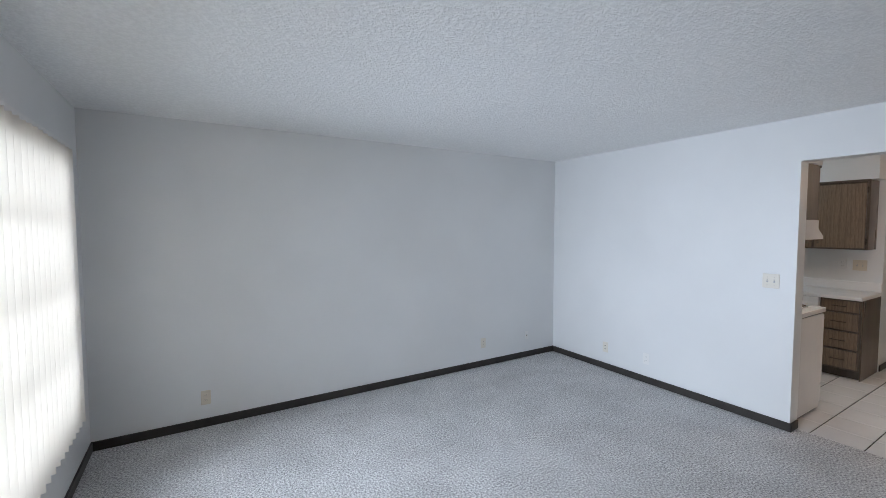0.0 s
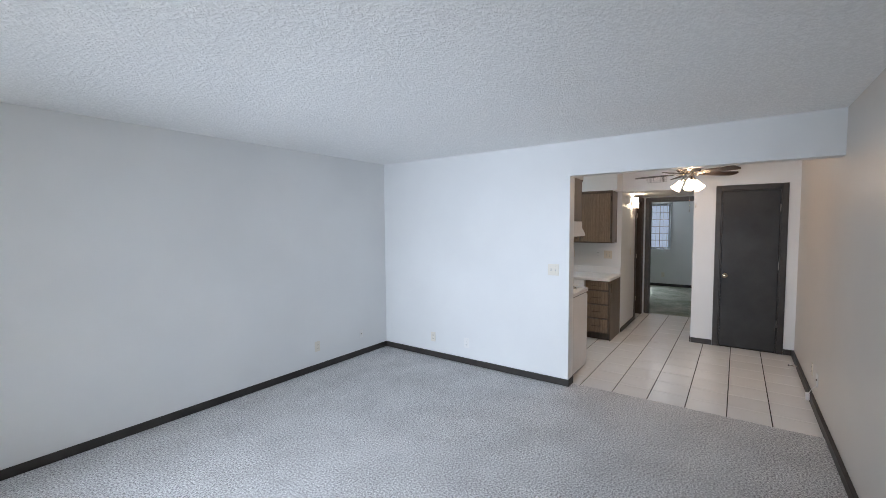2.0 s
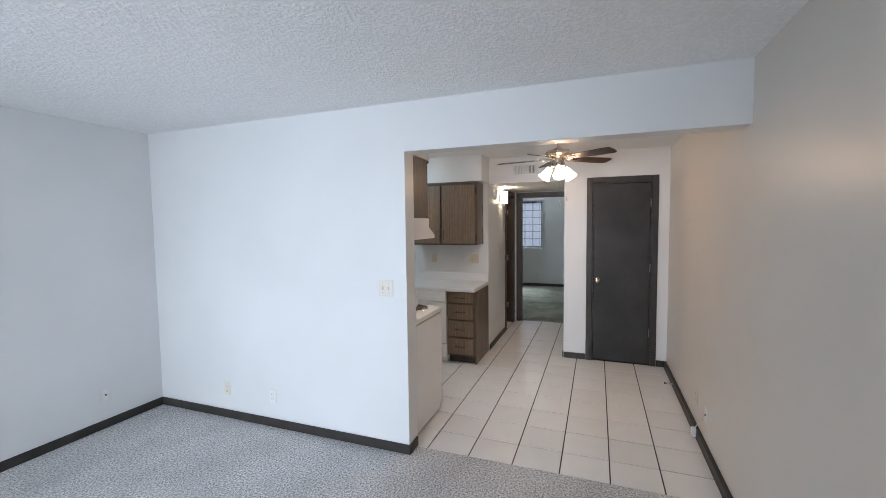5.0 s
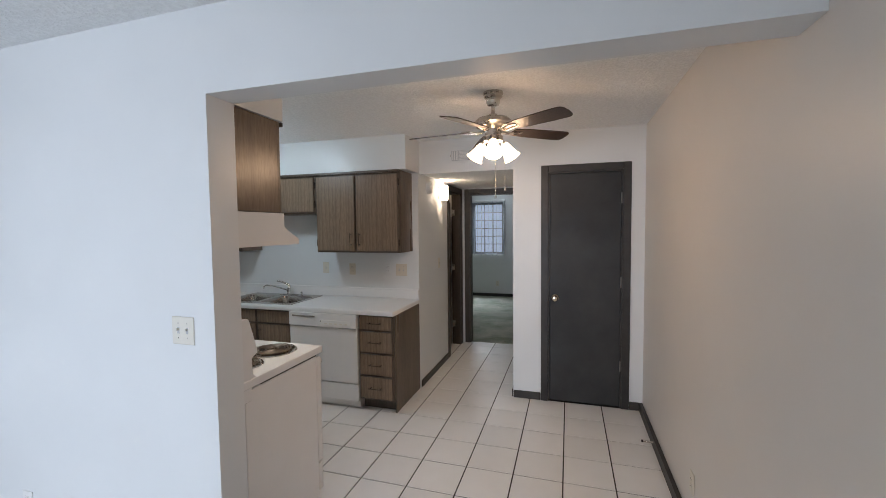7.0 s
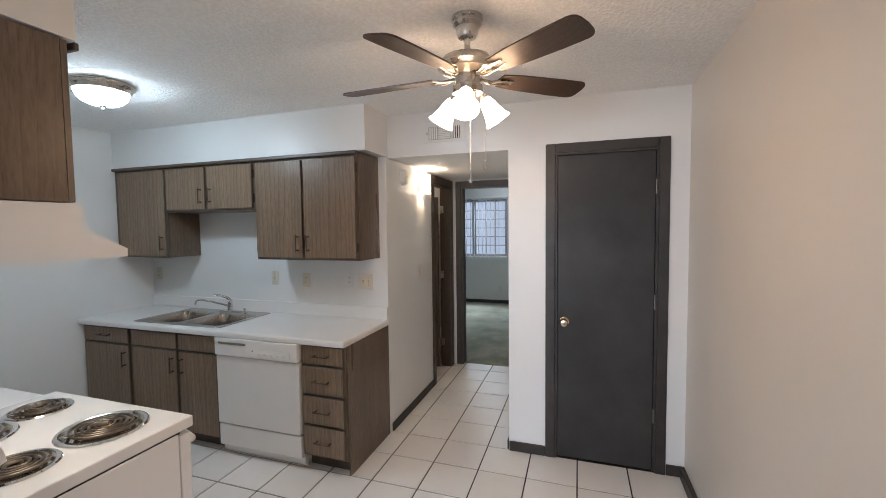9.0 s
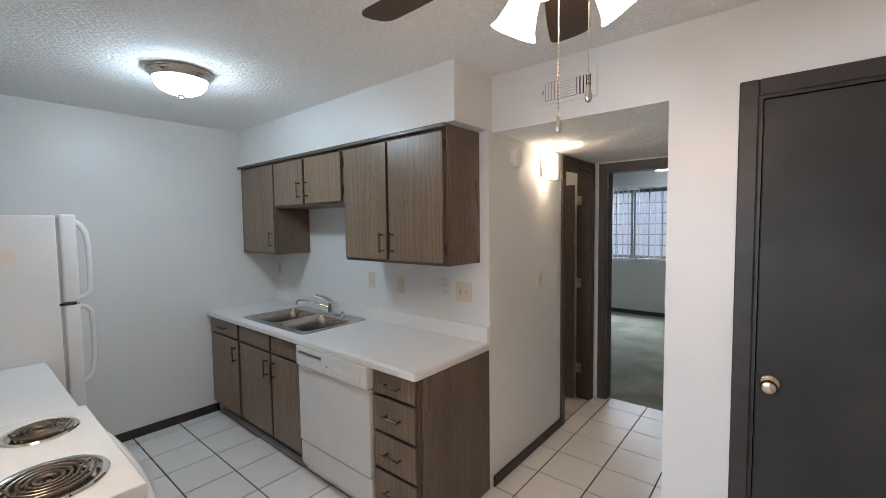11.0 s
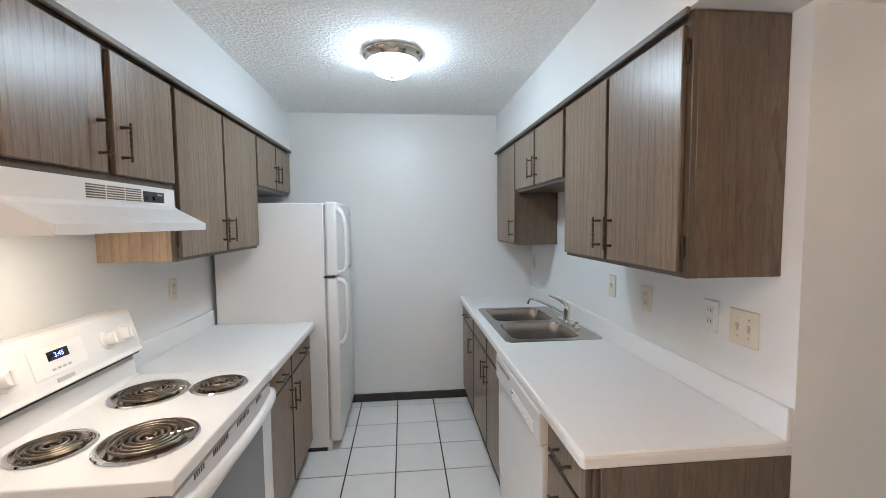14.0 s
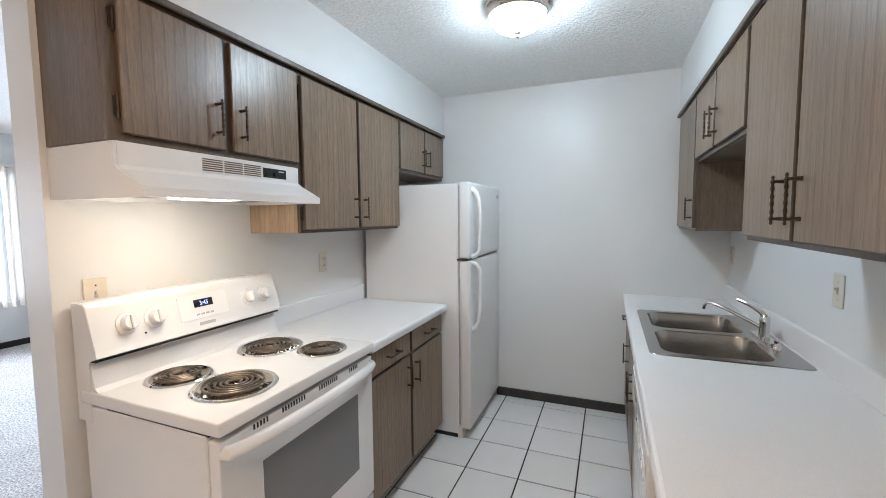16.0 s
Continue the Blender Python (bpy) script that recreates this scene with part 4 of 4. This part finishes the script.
for y in (1.79, 1.84, 1.89, 1.94, 1.99):
    part("button", add_box(bmesh.new(), 5.819, 5.822, y - 0.014, y + 0.010, 0.749, 0.760, 0.001), IVORY, panel)
part("mark", add_box(bmesh.new(), 5.8185, 5.822, 2.035, 2.043, 0.769, 0.777), BLACK, panel)
part("lower_panel", add_box(bmesh.new(), 5.844, 5.89, 1.692, 2.372, 0.075, 0.226, 0.006, 2), ENAMEL, dw)
part("toe_panel", add_box(bmesh.new(), 5.905, 5.92, 1.694, 2.370, 0.0, 0.07, 0.002), WHITE_PL, dw)

# ---- range ----
RX0, RX1, RY0, RY1, RT = KW + 0.015, 4.758, 1.332, 2.106, 0.902
stove = thing("electric_range", (4.44, 1.69, 0), "white freestanding electric coil range against the wall", "range")
part("body", add_box(bmesh.new(), RX0 + 0.03, RX1 - 0.035, RY0 + 0.004, RY1 - 0.004, 0.02, 0.853, 0.004), ENAMEL, stove)
bm = add_box(bmesh.new(), RX0 + 0.02, RX1 + 0.02, RY0, RY1, 0.861, RT, 0.006, 3)
part("cooktop", bm, ENAMEL, stove, "", True)
# black bar gives the cooktop gap its shade
part("seam", add_box(bmesh.new(), RX0 + 0.14, RX1 - 0.03, RY0 + 0.008, RY1 - 0.008, 0.851, 0.863), BLACK, stove, "black bar painting the shade in the gap under the cooktop")
back = [(RX0, 0.80), (RX0 + 0.075, 0.80), (RX0 + 0.075, 1.000), (RX0 + 0.120, 1.012), (RX0 + 0.112, 1.027), (RX0 + 0.074, 1.167), (RX0 + 0.066, 1.180), (RX0 + 0.045, 1.184), (RX0, 1.184)]
bm = add_prism(bmesh.new(), [(x, z) for x, z in back], 1, RY0 + 0.002, RY1 - 0.002)
bmesh.ops.bevel(bm, geom=list(bm.edges), offset=0.003, segments=1, affect="EDGES")
guard = part("backguard", bm, ENAMEL, stove, "slanted control backguard")
# thin black bar for the shadow line below the backguard
part("guard_seam", add_box(bmesh.new(), RX0 + 0.070, RX0 + 0.104, RY0 + 0.004, RY1 - 0.004, 0.9985, 1.005), BLACK, stove, "black bar painting the shade in the gap under the backguard")
curb = [(RX0 + 0.07, RT - 0.004), (RX0 + 0.115, RT - 0.004), (RX0 + 0.090, RT + 0.012), (RX0 + 0.082, 0.972), (RX0 + 0.07, 0.996)]
part("riser", add_prism(bmesh.new(), curb, 1, RY0 + 0.006, RY1 - 0.006), ENAMEL, stove, "cooktop upstand")


def on_guard(u, s, d=0.0):
    """A place on the slanted face: u along y, s metres up the slope, d off it."""
    ax, az = RX0 + 0.112, 1.027
    dx, dz = -0.038, 0.140
    ln = math.hypot(dx, dz)
    return Vector((ax + dx / ln * s + dz / ln * d, u, az + dz / ln * s - dx / ln * d))


FACE = Matrix(((-0.262, 0, 0.965, 0), (0, 1, 0, 0), (0.965, 0, 0.262, 0), (0, 0, 0, 1)))


def guard_box(name, u0, u1, s0, s1, d0, d1, mat, parent, label="", bev=0.0):
    bm = add_box(bmesh.new(), s0, s1, u0, u1, d0, d1, bev)
    bm.transform(Matrix.Translation(on_guard(0, 0)) @ FACE)
    return part(name, bm, mat, parent, label)


for u in (1.442, 1.532, 1.940, 2.025):
    o = on_guard(u, 0.075)
    m = Matrix.Translation(o) @ FACE
    kn = part("knob", add_lathe(bmesh.new(), [(0.037, 0), (0.036, 0.004), (0.026, 0.006), (0.024, 0.026), (0.021, 0.030), (0, 0.030)], m, 28), ENAMEL, guard, "white control knob", True)
    bm = add_box(bmesh.new(), -0.024, 0.024, -0.005, 0.005, 0.026, 0.038, 0.003)
    bm.transform(m @ pose(0, 0, 0, 0, 0, 0))
    part("grip", bm, ENAMEL, kn)
guard_box("clock_panel", 1.620, 1.830, 0.030, 0.125, 0.0, 0.002, WHITE_PL, guard, "white clock panel", 0.001)
guard_box("display", 1.682, 1.762, 0.076, 0.106, 0.002, 0.0035, BLACK, guard, "black clock display")
for n in range(4):
    guard_box("button_mark", 1.685 + n * 0.020, 1.698 + n * 0.020, 0.044, 0.051, 0.002, 0.003, GREY_BAR, guard)
guard_box("badge", 1.690, 1.757, 0.004, 0.016, 0.0005, 0.0025, GREY_BAR, guard, "small grey badge")
guard_box("indicator", 1.488, 1.494, 0.026, 0.032, 0.0, 0.002, BLACK, guard)
txt = bpy.data.curves.new("clock_digits", "FONT")
txt.body, txt.size, txt.align_x, txt.align_y, txt.extrude = "3:45", 0.022, "CENTER", "CENTER", 0.0004
digits = new("clock_digits", txt)
txt.materials.append(LABEL_BLUE)
# text reads along +y, with its top up the slope
TXT = Matrix(((0, -0.262, 0.965, 0), (1, 0, 0, 0), (0, 0.965, 0.262, 0), (0, 0, 0, 1)))
digits.matrix_basis = Matrix.Translation(on_guard(1.7235, 0.090, 0.0042)) @ TXT
digits.parent = guard
# burners: x, y, pan radius
for bx, by, br in ((4.408, 1.890, 0.123), (4.634, 1.940, 0.094), (4.362, 1.522, 0.096), (4.606, 1.538, 0.125)):
    m = Matrix.Translation((bx, by, RT))
    bn = part("drip_pan", add_lathe(bmesh.new(), [(br * 0.93, 0.006), (br * 0.88, 0.0040), (br * 0.82, 0.0020), (br * 0.70, 0.0012), (br * 0.3, 0.0008), (0, 0.0008)], m, 40), DRIP, stove, "shiny chrome drip pan", True)
    part("trim_ring", add_lathe(bmesh.new(), [(br + 0.005, 0.0), (br + 0.007, 0.003), (br + 0.003, 0.0075), (br * 0.95, 0.0078), (br * 0.92, 0.0058)], m, 40), CHROME, bn, "bright chrome pan rim", True)
    turns = 5 if br > 0.1 else 4
    pts = []
    for a in range(turns * 20 + 1):
        r = 0.016 + (br * 0.81 - 0.016) * a / (turns * 20)
        ang = 2 * math.pi * a / 20
        pts.append((bx + r * math.cos(ang), by + r * math.sin(ang), RT + 0.0125))
    part("coil", add_tube(bmesh.new(), pts, 0.0052, 8, 0.75), COIL, bn, "dark spiral heating coil", True)
    bm = bmesh.new()
    for q in range(3):
        c, s = math.cos(q * 2.094 + 0.5), math.sin(q * 2.094 + 0.5)
        add_tube(bm, [(bx, by, RT + 0.006), (bx + c * br * 0.9, by + s * br * 0.9, RT + 0.006)], 0.0025, 5)
    part("support", bm, CHROME, bn, "chrome coil support")
door = part("oven_door", add_box(bmesh.new(), RX1 - 0.032, RX1 + 0.012, RY0 + 0.006, RY1 - 0.006, 0.225, 0.843, 0.006, 2), ENAMEL, stove)
part("window", add_box(bmesh.new(), RX1 + 0.0105, RX1 + 0.0135, RY0 + 0.15, RY1 - 0.12, 0.39, 0.715, 0.001), OVEN_GLASS, door, "smoked grey oven window")
n_ = 14
bow = [(RX1 + 0.026 + 0.036 * math.sin(math.pi * i / n_) ** 0.5, RY0 + 0.022 + (RY1 - RY0 - 0.044) * i / n_, 0.812) for i in range(n_ + 1)]
bm = add_tube(bmesh.new(), [(RX1 + 0.006, RY0 + 0.020, 0.812)] + bow + [(RX1 + 0.006, RY1 - 0.020, 0.812)], [0.020] + [0.0195] * (n_ + 1) + [0.020], 12, 0.62)
part("handle", bm, ENAMEL, door, "white oven door handle", True)
for g0, n in ((RY0 + 0.12, 5), (RY0 + 0.235, 9), (RY0 + 0.415, 9), (RY0 + 0.60, 5)):
    for i in range(n):
        part("vent_slot", add_box(bmesh.new(), RX1 + 0.0105, RX1 + 0.0130, g0 + i * 0.0125, g0 + i * 0.0125 + 0.006, 0.826, 0.842), BLACK, door)
part("drawer", add_box(bmesh.new(), RX1 - 0.032, RX1 + 0.008, RY0 + 0.006, RY1 - 0.006, 0.055, 0.212, 0.006, 2), ENAMEL, stove, "white storage drawer")
part("plinth", add_box(bmesh.new(), RX0 + 0.06, RX1 - 0.06, RY0 + 0.02, RY1 - 0.02, 0.0, 0.055), BLACK, stove)

# ---- range hood ----
hood = thing("range_hood", (4.3, 1.67, 1.525), "white under-cabinet range hood with its light on", "range hood")
H0, H1 = 1.312, 2.044
HX, HL, HB, HT = 4.450, 4.562, 1.506, 1.664       # upper front, lip, underside, top
prof = [(KW + 0.002, HB), (KW + 0.012, HB), (KW + 0.012, HT - 0.02), (HX - 0.04, HT - 0.02), (HX, HB + 0.066), (HL - 0.012, HB + 0.026), (HL - 0.012, HB), (HL, HB), (HL + 0.002, HB + 0.026), (HX + 0.018, HB + 0.078), (HX, HB + 0.092), (HX, HT), (KW + 0.002, HT)]
part("shell", add_prism(bmesh.new(), prof, 1, H0 + 0.0105, H1 - 0.0105), ENAMEL, hood)
for y0, y1 in ((H0, H0 + 0.010), (H1 - 0.010, H1)):
    part("side", add_prism(bmesh.new(), [(KW + 0.002, HB), (HL, HB), (HL + 0.001, HB + 0.025), (HX + 0.017, HB + 0.077), (HX - 0.001, HB + 0.091), (HX - 0.001, HT - 0.001), (KW + 0.002, HT - 0.001)], 1, y0, y1), ENAMEL, hood)
part("filter", add_box(bmesh.new(), KW + 0.03, HL - 0.03, 1.725, H1 - 0.014, HB + 0.013, HB + 0.021), STEEL, hood, "grey metal grease filter")
part("underside", add_box(bmesh.new(), KW + 0.03, HL - 0.03, H0 + 0.012, 1.720, HB + 0.017, HB + 0.023), ENAMEL, hood)
part("light_lens", add_box(bmesh.new(), 4.38, 4.535, 1.50, 1.69, HB + 0.003, HB + 0.017, 0.005), HOOD_GLOW, hood, "glowing lamp lens")
for g in range(3):
    for i in range(6):
        z = HT - 0.056 + i * 0.0075
        part("vent_slot", add_box(bmesh.new(), HX - 0.0005, HX + 0.0015, 1.582 + g * 0.086, 1.660 + g * 0.086, z, z + 0.004), GRILLE, hood)
ctl = part("control_strip", add_box(bmesh.new(), HX - 0.0005, HX + 0.0025, 1.845, 1.968, HT - 0.056, HT - 0.018, 0.001), BLACK, hood, "black switch panel")
for y in (1.872, 1.915):
    part("rocker", add_box(bmesh.new(), HX + 0.002, HX + 0.006, y - 0.014, y + 0.014, HT - 0.050, HT - 0.036, 0.001), BLACK, ctl)
part("print", add_box(bmesh.new(), HX + 0.002, HX + 0.0032, 1.925, 1.955, HT - 0.030, HT - 0.025), GREY_BAR, ctl)

# ---- refrigerator ----
fr = thing("refrigerator", (4.52, 3.35, 0), "white top-freezer refrigerator in the kitchen corner", "refrigerator")
F0, F1, FT = 3.022, 3.750, 1.656
part("body", add_box(bmesh.new(), 4.16, 4.838, F0, F1, 0.03, FT, 0.006, 2), FRIDGE_M, fr)
part("gasket", add_box(bmesh.new(), 4.833, 4.855, F0 + 0.012, F1 - 0.012, 0.09, FT - 0.012), GREY_BAR, fr, "grey door gasket")
for nm, z0, z1 in (("freezer_door", 1.184, FT + 0.008), ("door", 0.07, 1.168)):
    bm = add_box(bmesh.new(), 4.851, 4.921, F0 - 0.002, F1, z0, z1, 0.014, 3)
    leaf = part(nm, bm, FRIDGE_M, fr, "", True)
    hy = F0 + 0.045
    if nm == "freezer_door":
        pts = [(4.918, hy, 1.197), (4.948, hy, 1.204), (4.971, hy, 1.232), (4.975, hy, 1.332), (4.973, hy, 1.482), (4.965, hy, 1.557), (4.945, hy, 1.602), (4.918, hy, 1.622)]
    else:
        pts = [(4.918, hy, 1.154), (4.948, hy, 1.147), (4.971, hy, 1.117), (4.975, hy, 1.012), (4.973, hy, 0.862), (4.965, hy, 0.782), (4.945, hy, 0.737), (4.918, hy, 0.717)]
    part("handle", add_tube(bmesh.new(), pts, [0.017, 0.014, 0.013, 0.013, 0.013, 0.014, 0.016, 0.018], 12), ENAMEL, leaf, "white curved door handle", True)
part("centre_hinge", add_box(bmesh.new(), 4.833, 4.905, F0 - 0.003, F0 + 0.03, 1.170, 1.182, 0.002), BLACK, fr)
# black filler paints the shade between the two doors
part("gap", add_box(bmesh.new(), 4.855, 4.905, F0 + 0.01, F1 - 0.01, 1.167, 1.185), BLACK, fr)
part("badge", add_box(bmesh.new(), 4.920, 4.9235, F1 - 0.075, F1 - 0.045, 1.585, 1.612, 0.001), GREY_BAR, fr, "small grey badge")
part("top_hinge", add_box(bmesh.new(), 4.81, 4.89, F1 - 0.07, F1 - 0.01, FT, FT + 0.016, 0.004), WHITE_PL, fr)
part("kick_grille", add_box(bmesh.new(), 4.82, 4.86, F0 + 0.01, F1 - 0.01, 0.0, 0.075, 0.003), WHITE_PL, fr)
part("floor_strip", add_box(bmesh.new(), 4.20, 4.83, F0 + 0.01, F1 - 0.01, 0.0, 0.032), BLACK, fr)


# ---- windows and blinds ----
def window(name, x0, x1, y0, y1, z0, z1, cross, rows, cols, label, paint=WHITE_PL):
    """Frame, mullion, panes and grid bars filling a wall opening."""
    w = thing(name, ((x0 + x1) / 2, (y0 + y1) / 2, z0), label, "window")
    w["kind"] = "structure"
    f = 0.045
    fr_ = bmesh.new()
    add_box(fr_, x0, x1, y0, y0 + f, z0, z1)
    add_box(fr_, x0, x1, y1 - f, y1, z0, z1)
    add_box(fr_, x0, x1, y0 + f, y1 - f, z0, z0 + f)
    add_box(fr_, x0, x1, y0 + f, y1 - f, z1 - f, z1)
    part("window_frame", fr_, paint, w)
    part("mullion", add_box(bmesh.new(), x0 + 0.004, x1 - 0.004, cross - 0.04, cross + 0.04, z0 + f, z1 - f, 0.004), paint, w)
    mid = (x0 + x1) / 2
    for a, b in ((y0 + f, cross - 0.04), (cross + 0.04, y1 - f)):
        p = part("pane", add_box(bmesh.new(), mid - 0.002, mid + 0.002, a, b, z0 + f, z1 - f), GLASS, w)
        p.visible_shadow = False
        for i in range(1, rows):
            z = z0 + f + (z1 - z0 - 2 * f) * i / rows
            part("grid_bar", add_box(bmesh.new(), mid + 0.006, mid + 0.018, a, b, z - 0.008, z + 0.008), FRAME_GREY, w)
        for i in range(1, cols):
            y = a + (b - a) * i / cols
            part("grid_bar", add_box(bmesh.new(), mid + 0.006, mid + 0.018, y - 0.007, y + 0.007, z0 + f, z1 - f), FRAME_GREY, w)
    return w


window("window_1", LW - 0.13, LW - 0.07, W0, W1, WZ0, WZ1, 1.75, 1, 1, "wide white-framed living room window behind blinds")
window("window_2", BE + 0.06, BE + 0.12, V0, V1, VZ0, VZ1, 2.06, 6, 3, "grey-framed bedroom window with a grid", FRAME_GREY)


def vertical_blind(name, x, y0, y1, z0, z1, pitch, angle, label, wall_x, vinyl=SLAT):
    b_ = thing(name, (x, (y0 + y1) / 2, z1), label, "window blind")
    part("head_rail", add_box(bmesh.new(), x - 0.022, x + 0.022, y0 - 0.02, y1 + 0.02, z1, z1 + 0.035, 0.003), WHITE_PL, b_)
    for y in (y0 + 0.1, (y0 + y1) / 2, y1 - 0.1):
        part("bracket", add_box(bmesh.new(), min(x, wall_x), max(x, wall_x), y - 0.012, y + 0.012, z1 + 0.033, z1 + 0.038), WHITE_PL, b_)
    bm = bmesh.new()
    n = 6
    a = [bm.verts.new((0.006 * (1 - (2 * i / n - 1) ** 2), 0.0445 * (2 * i / n - 1), 0)) for i in range(n + 1)]
    b = [bm.verts.new((v.co.x, v.co.y, z1 - z0)) for v in a]
    a2 = [bm.verts.new((v.co.x + 0.001, v.co.y, 0)) for v in a]
    b2 = [bm.verts.new((v.co.x + 0.001, v.co.y, z1 - z0)) for v in a]
    for i in range(n):
        bm.faces.new((a[i], a[i + 1], b[i + 1], b[i]))
        bm.faces.new((a2[i + 1], a2[i], b2[i], b2[i + 1]))
        bm.faces.new((a[i], a2[i], a2[i + 1], a[i + 1]))
    bm.faces.new((a[0], b[0], b2[0], a2[0]))
    bm.faces.new((a[n], a2[n], b2[n], b[n]))
    first = finish("slat", bm, vinyl, True)
    me, count = first.data, int((y1 - y0) / pitch) + 1
    for i in range(count):
        s = first if i == 0 else new("slat", me)
        s.parent = b_
        s.matrix_parent_inverse = b_.matrix_basis.inverted()
        s.matrix_basis = pose(x, y0 + i * pitch, z0 + random.uniform(-0.003, 0.003), 0, 0, angle + random.uniform(-3.0, 3.0))
    return b_


vertical_blind("vertical_blind", LW + 0.055, 0.25, 3.18, 0.465, 2.06, 0.076, -86, "white vinyl vertical blind, slats turned nearly shut, glowing with daylight", LW)
vertical_blind("vertical_blind", BE - 0.06, V0 - 0.02, V1, 0.94, VZ1 + 0.02, 0.085, 97, "half-open white vertical blind at the bedroom window, backlit shade in its grey", BE, vinyl=SLAT_SHADED)
# outside, beyond each window
tagged(finish("backdrop_west", box(-60.2, -60, -60, 60, -60, 40), BACKDROP), "pale overcast daylight outside", kind="structure")
tagged(finish("backdrop_east", box(72, 72.2, -60, 60, -60, 40), BACKDROP_EAST), "pale overcast daylight outside", kind="structure")

# ---- tiled floor, pieces last ----
GX, GY, PX, PY, J = 5.284, -0.0225, 0.304, 0.3075, 0.0040
base = bmesh.new()
add_box(base, CARPET_END, 6.500, S - 0.12, KN + 0.12, -0.10, -0.004)
add_box(base, 6.500, HE + 0.06, HS - 0.11, 3.3, -0.10, -0.004)
add_box(base, 6.500, 7.3, S - 0.12, HS - 0.11, -0.10, -0.004)
floor = setting("floor_kitchen", base, GROUT, "cream ceramic floor tiles with dark grout")


def tile_mesh(w, d):
    bm = bmesh.new()
    c = 0.0012
    lo = [bm.verts.new(p) for p in ((0, 0, -0.006), (w, 0, -0.006), (w, d, -0.006), (0, d, -0.006))]
    md = [bm.verts.new(p) for p in ((0, 0, -0.002), (w, 0, -0.002), (w, d, -0.002), (0, d, -0.002))]
    hi = [bm.verts.new(p) for p in ((c, c, 0), (w - c, c, 0), (w - c, d - c, 0), (c, d - c, 0))]
    for p, q in ((lo, md), (md, hi)):
        for i in range(4):
            bm.faces.new((p[i], p[(i + 1) % 4], q[(i + 1) % 4], q[i]))
    bm.faces.new(hi)
    me = bpy.data.meshes.new("tile")
    bm.to_mesh(me)
    bm.free()
    me.materials.append(TILE)
    return me


meshes = {}
for rx0, rx1, ry0, ry1 in ((CARPET_END, 6.500, S, KN), (6.500, HE + 0.055, HS, HN), (7.20, HE, HN, 2.45)):
    for i in range(-6, 12):
        for j in range(-4, 14):
            x0, x1 = max(GX + i * PX, rx0), min(GX + (i + 1) * PX, rx1)
            y0, y1 = max(GY + j * PY, ry0), min(GY + (j + 1) * PY, ry1)
            if x1 - x0 < 0.012 or y1 - y0 < 0.012:
                continue
            key = (round(x1 - x0 - 2 * J, 4), round(y1 - y0 - 2 * J, 4))
            if key not in meshes:
                meshes[key] = tile_mesh(*key)
            t_ = new("tile", meshes[key])
            t_.parent = floor
            t_.location = (x0 + J, y0 + J, random.uniform(-0.0006, 0.0004))
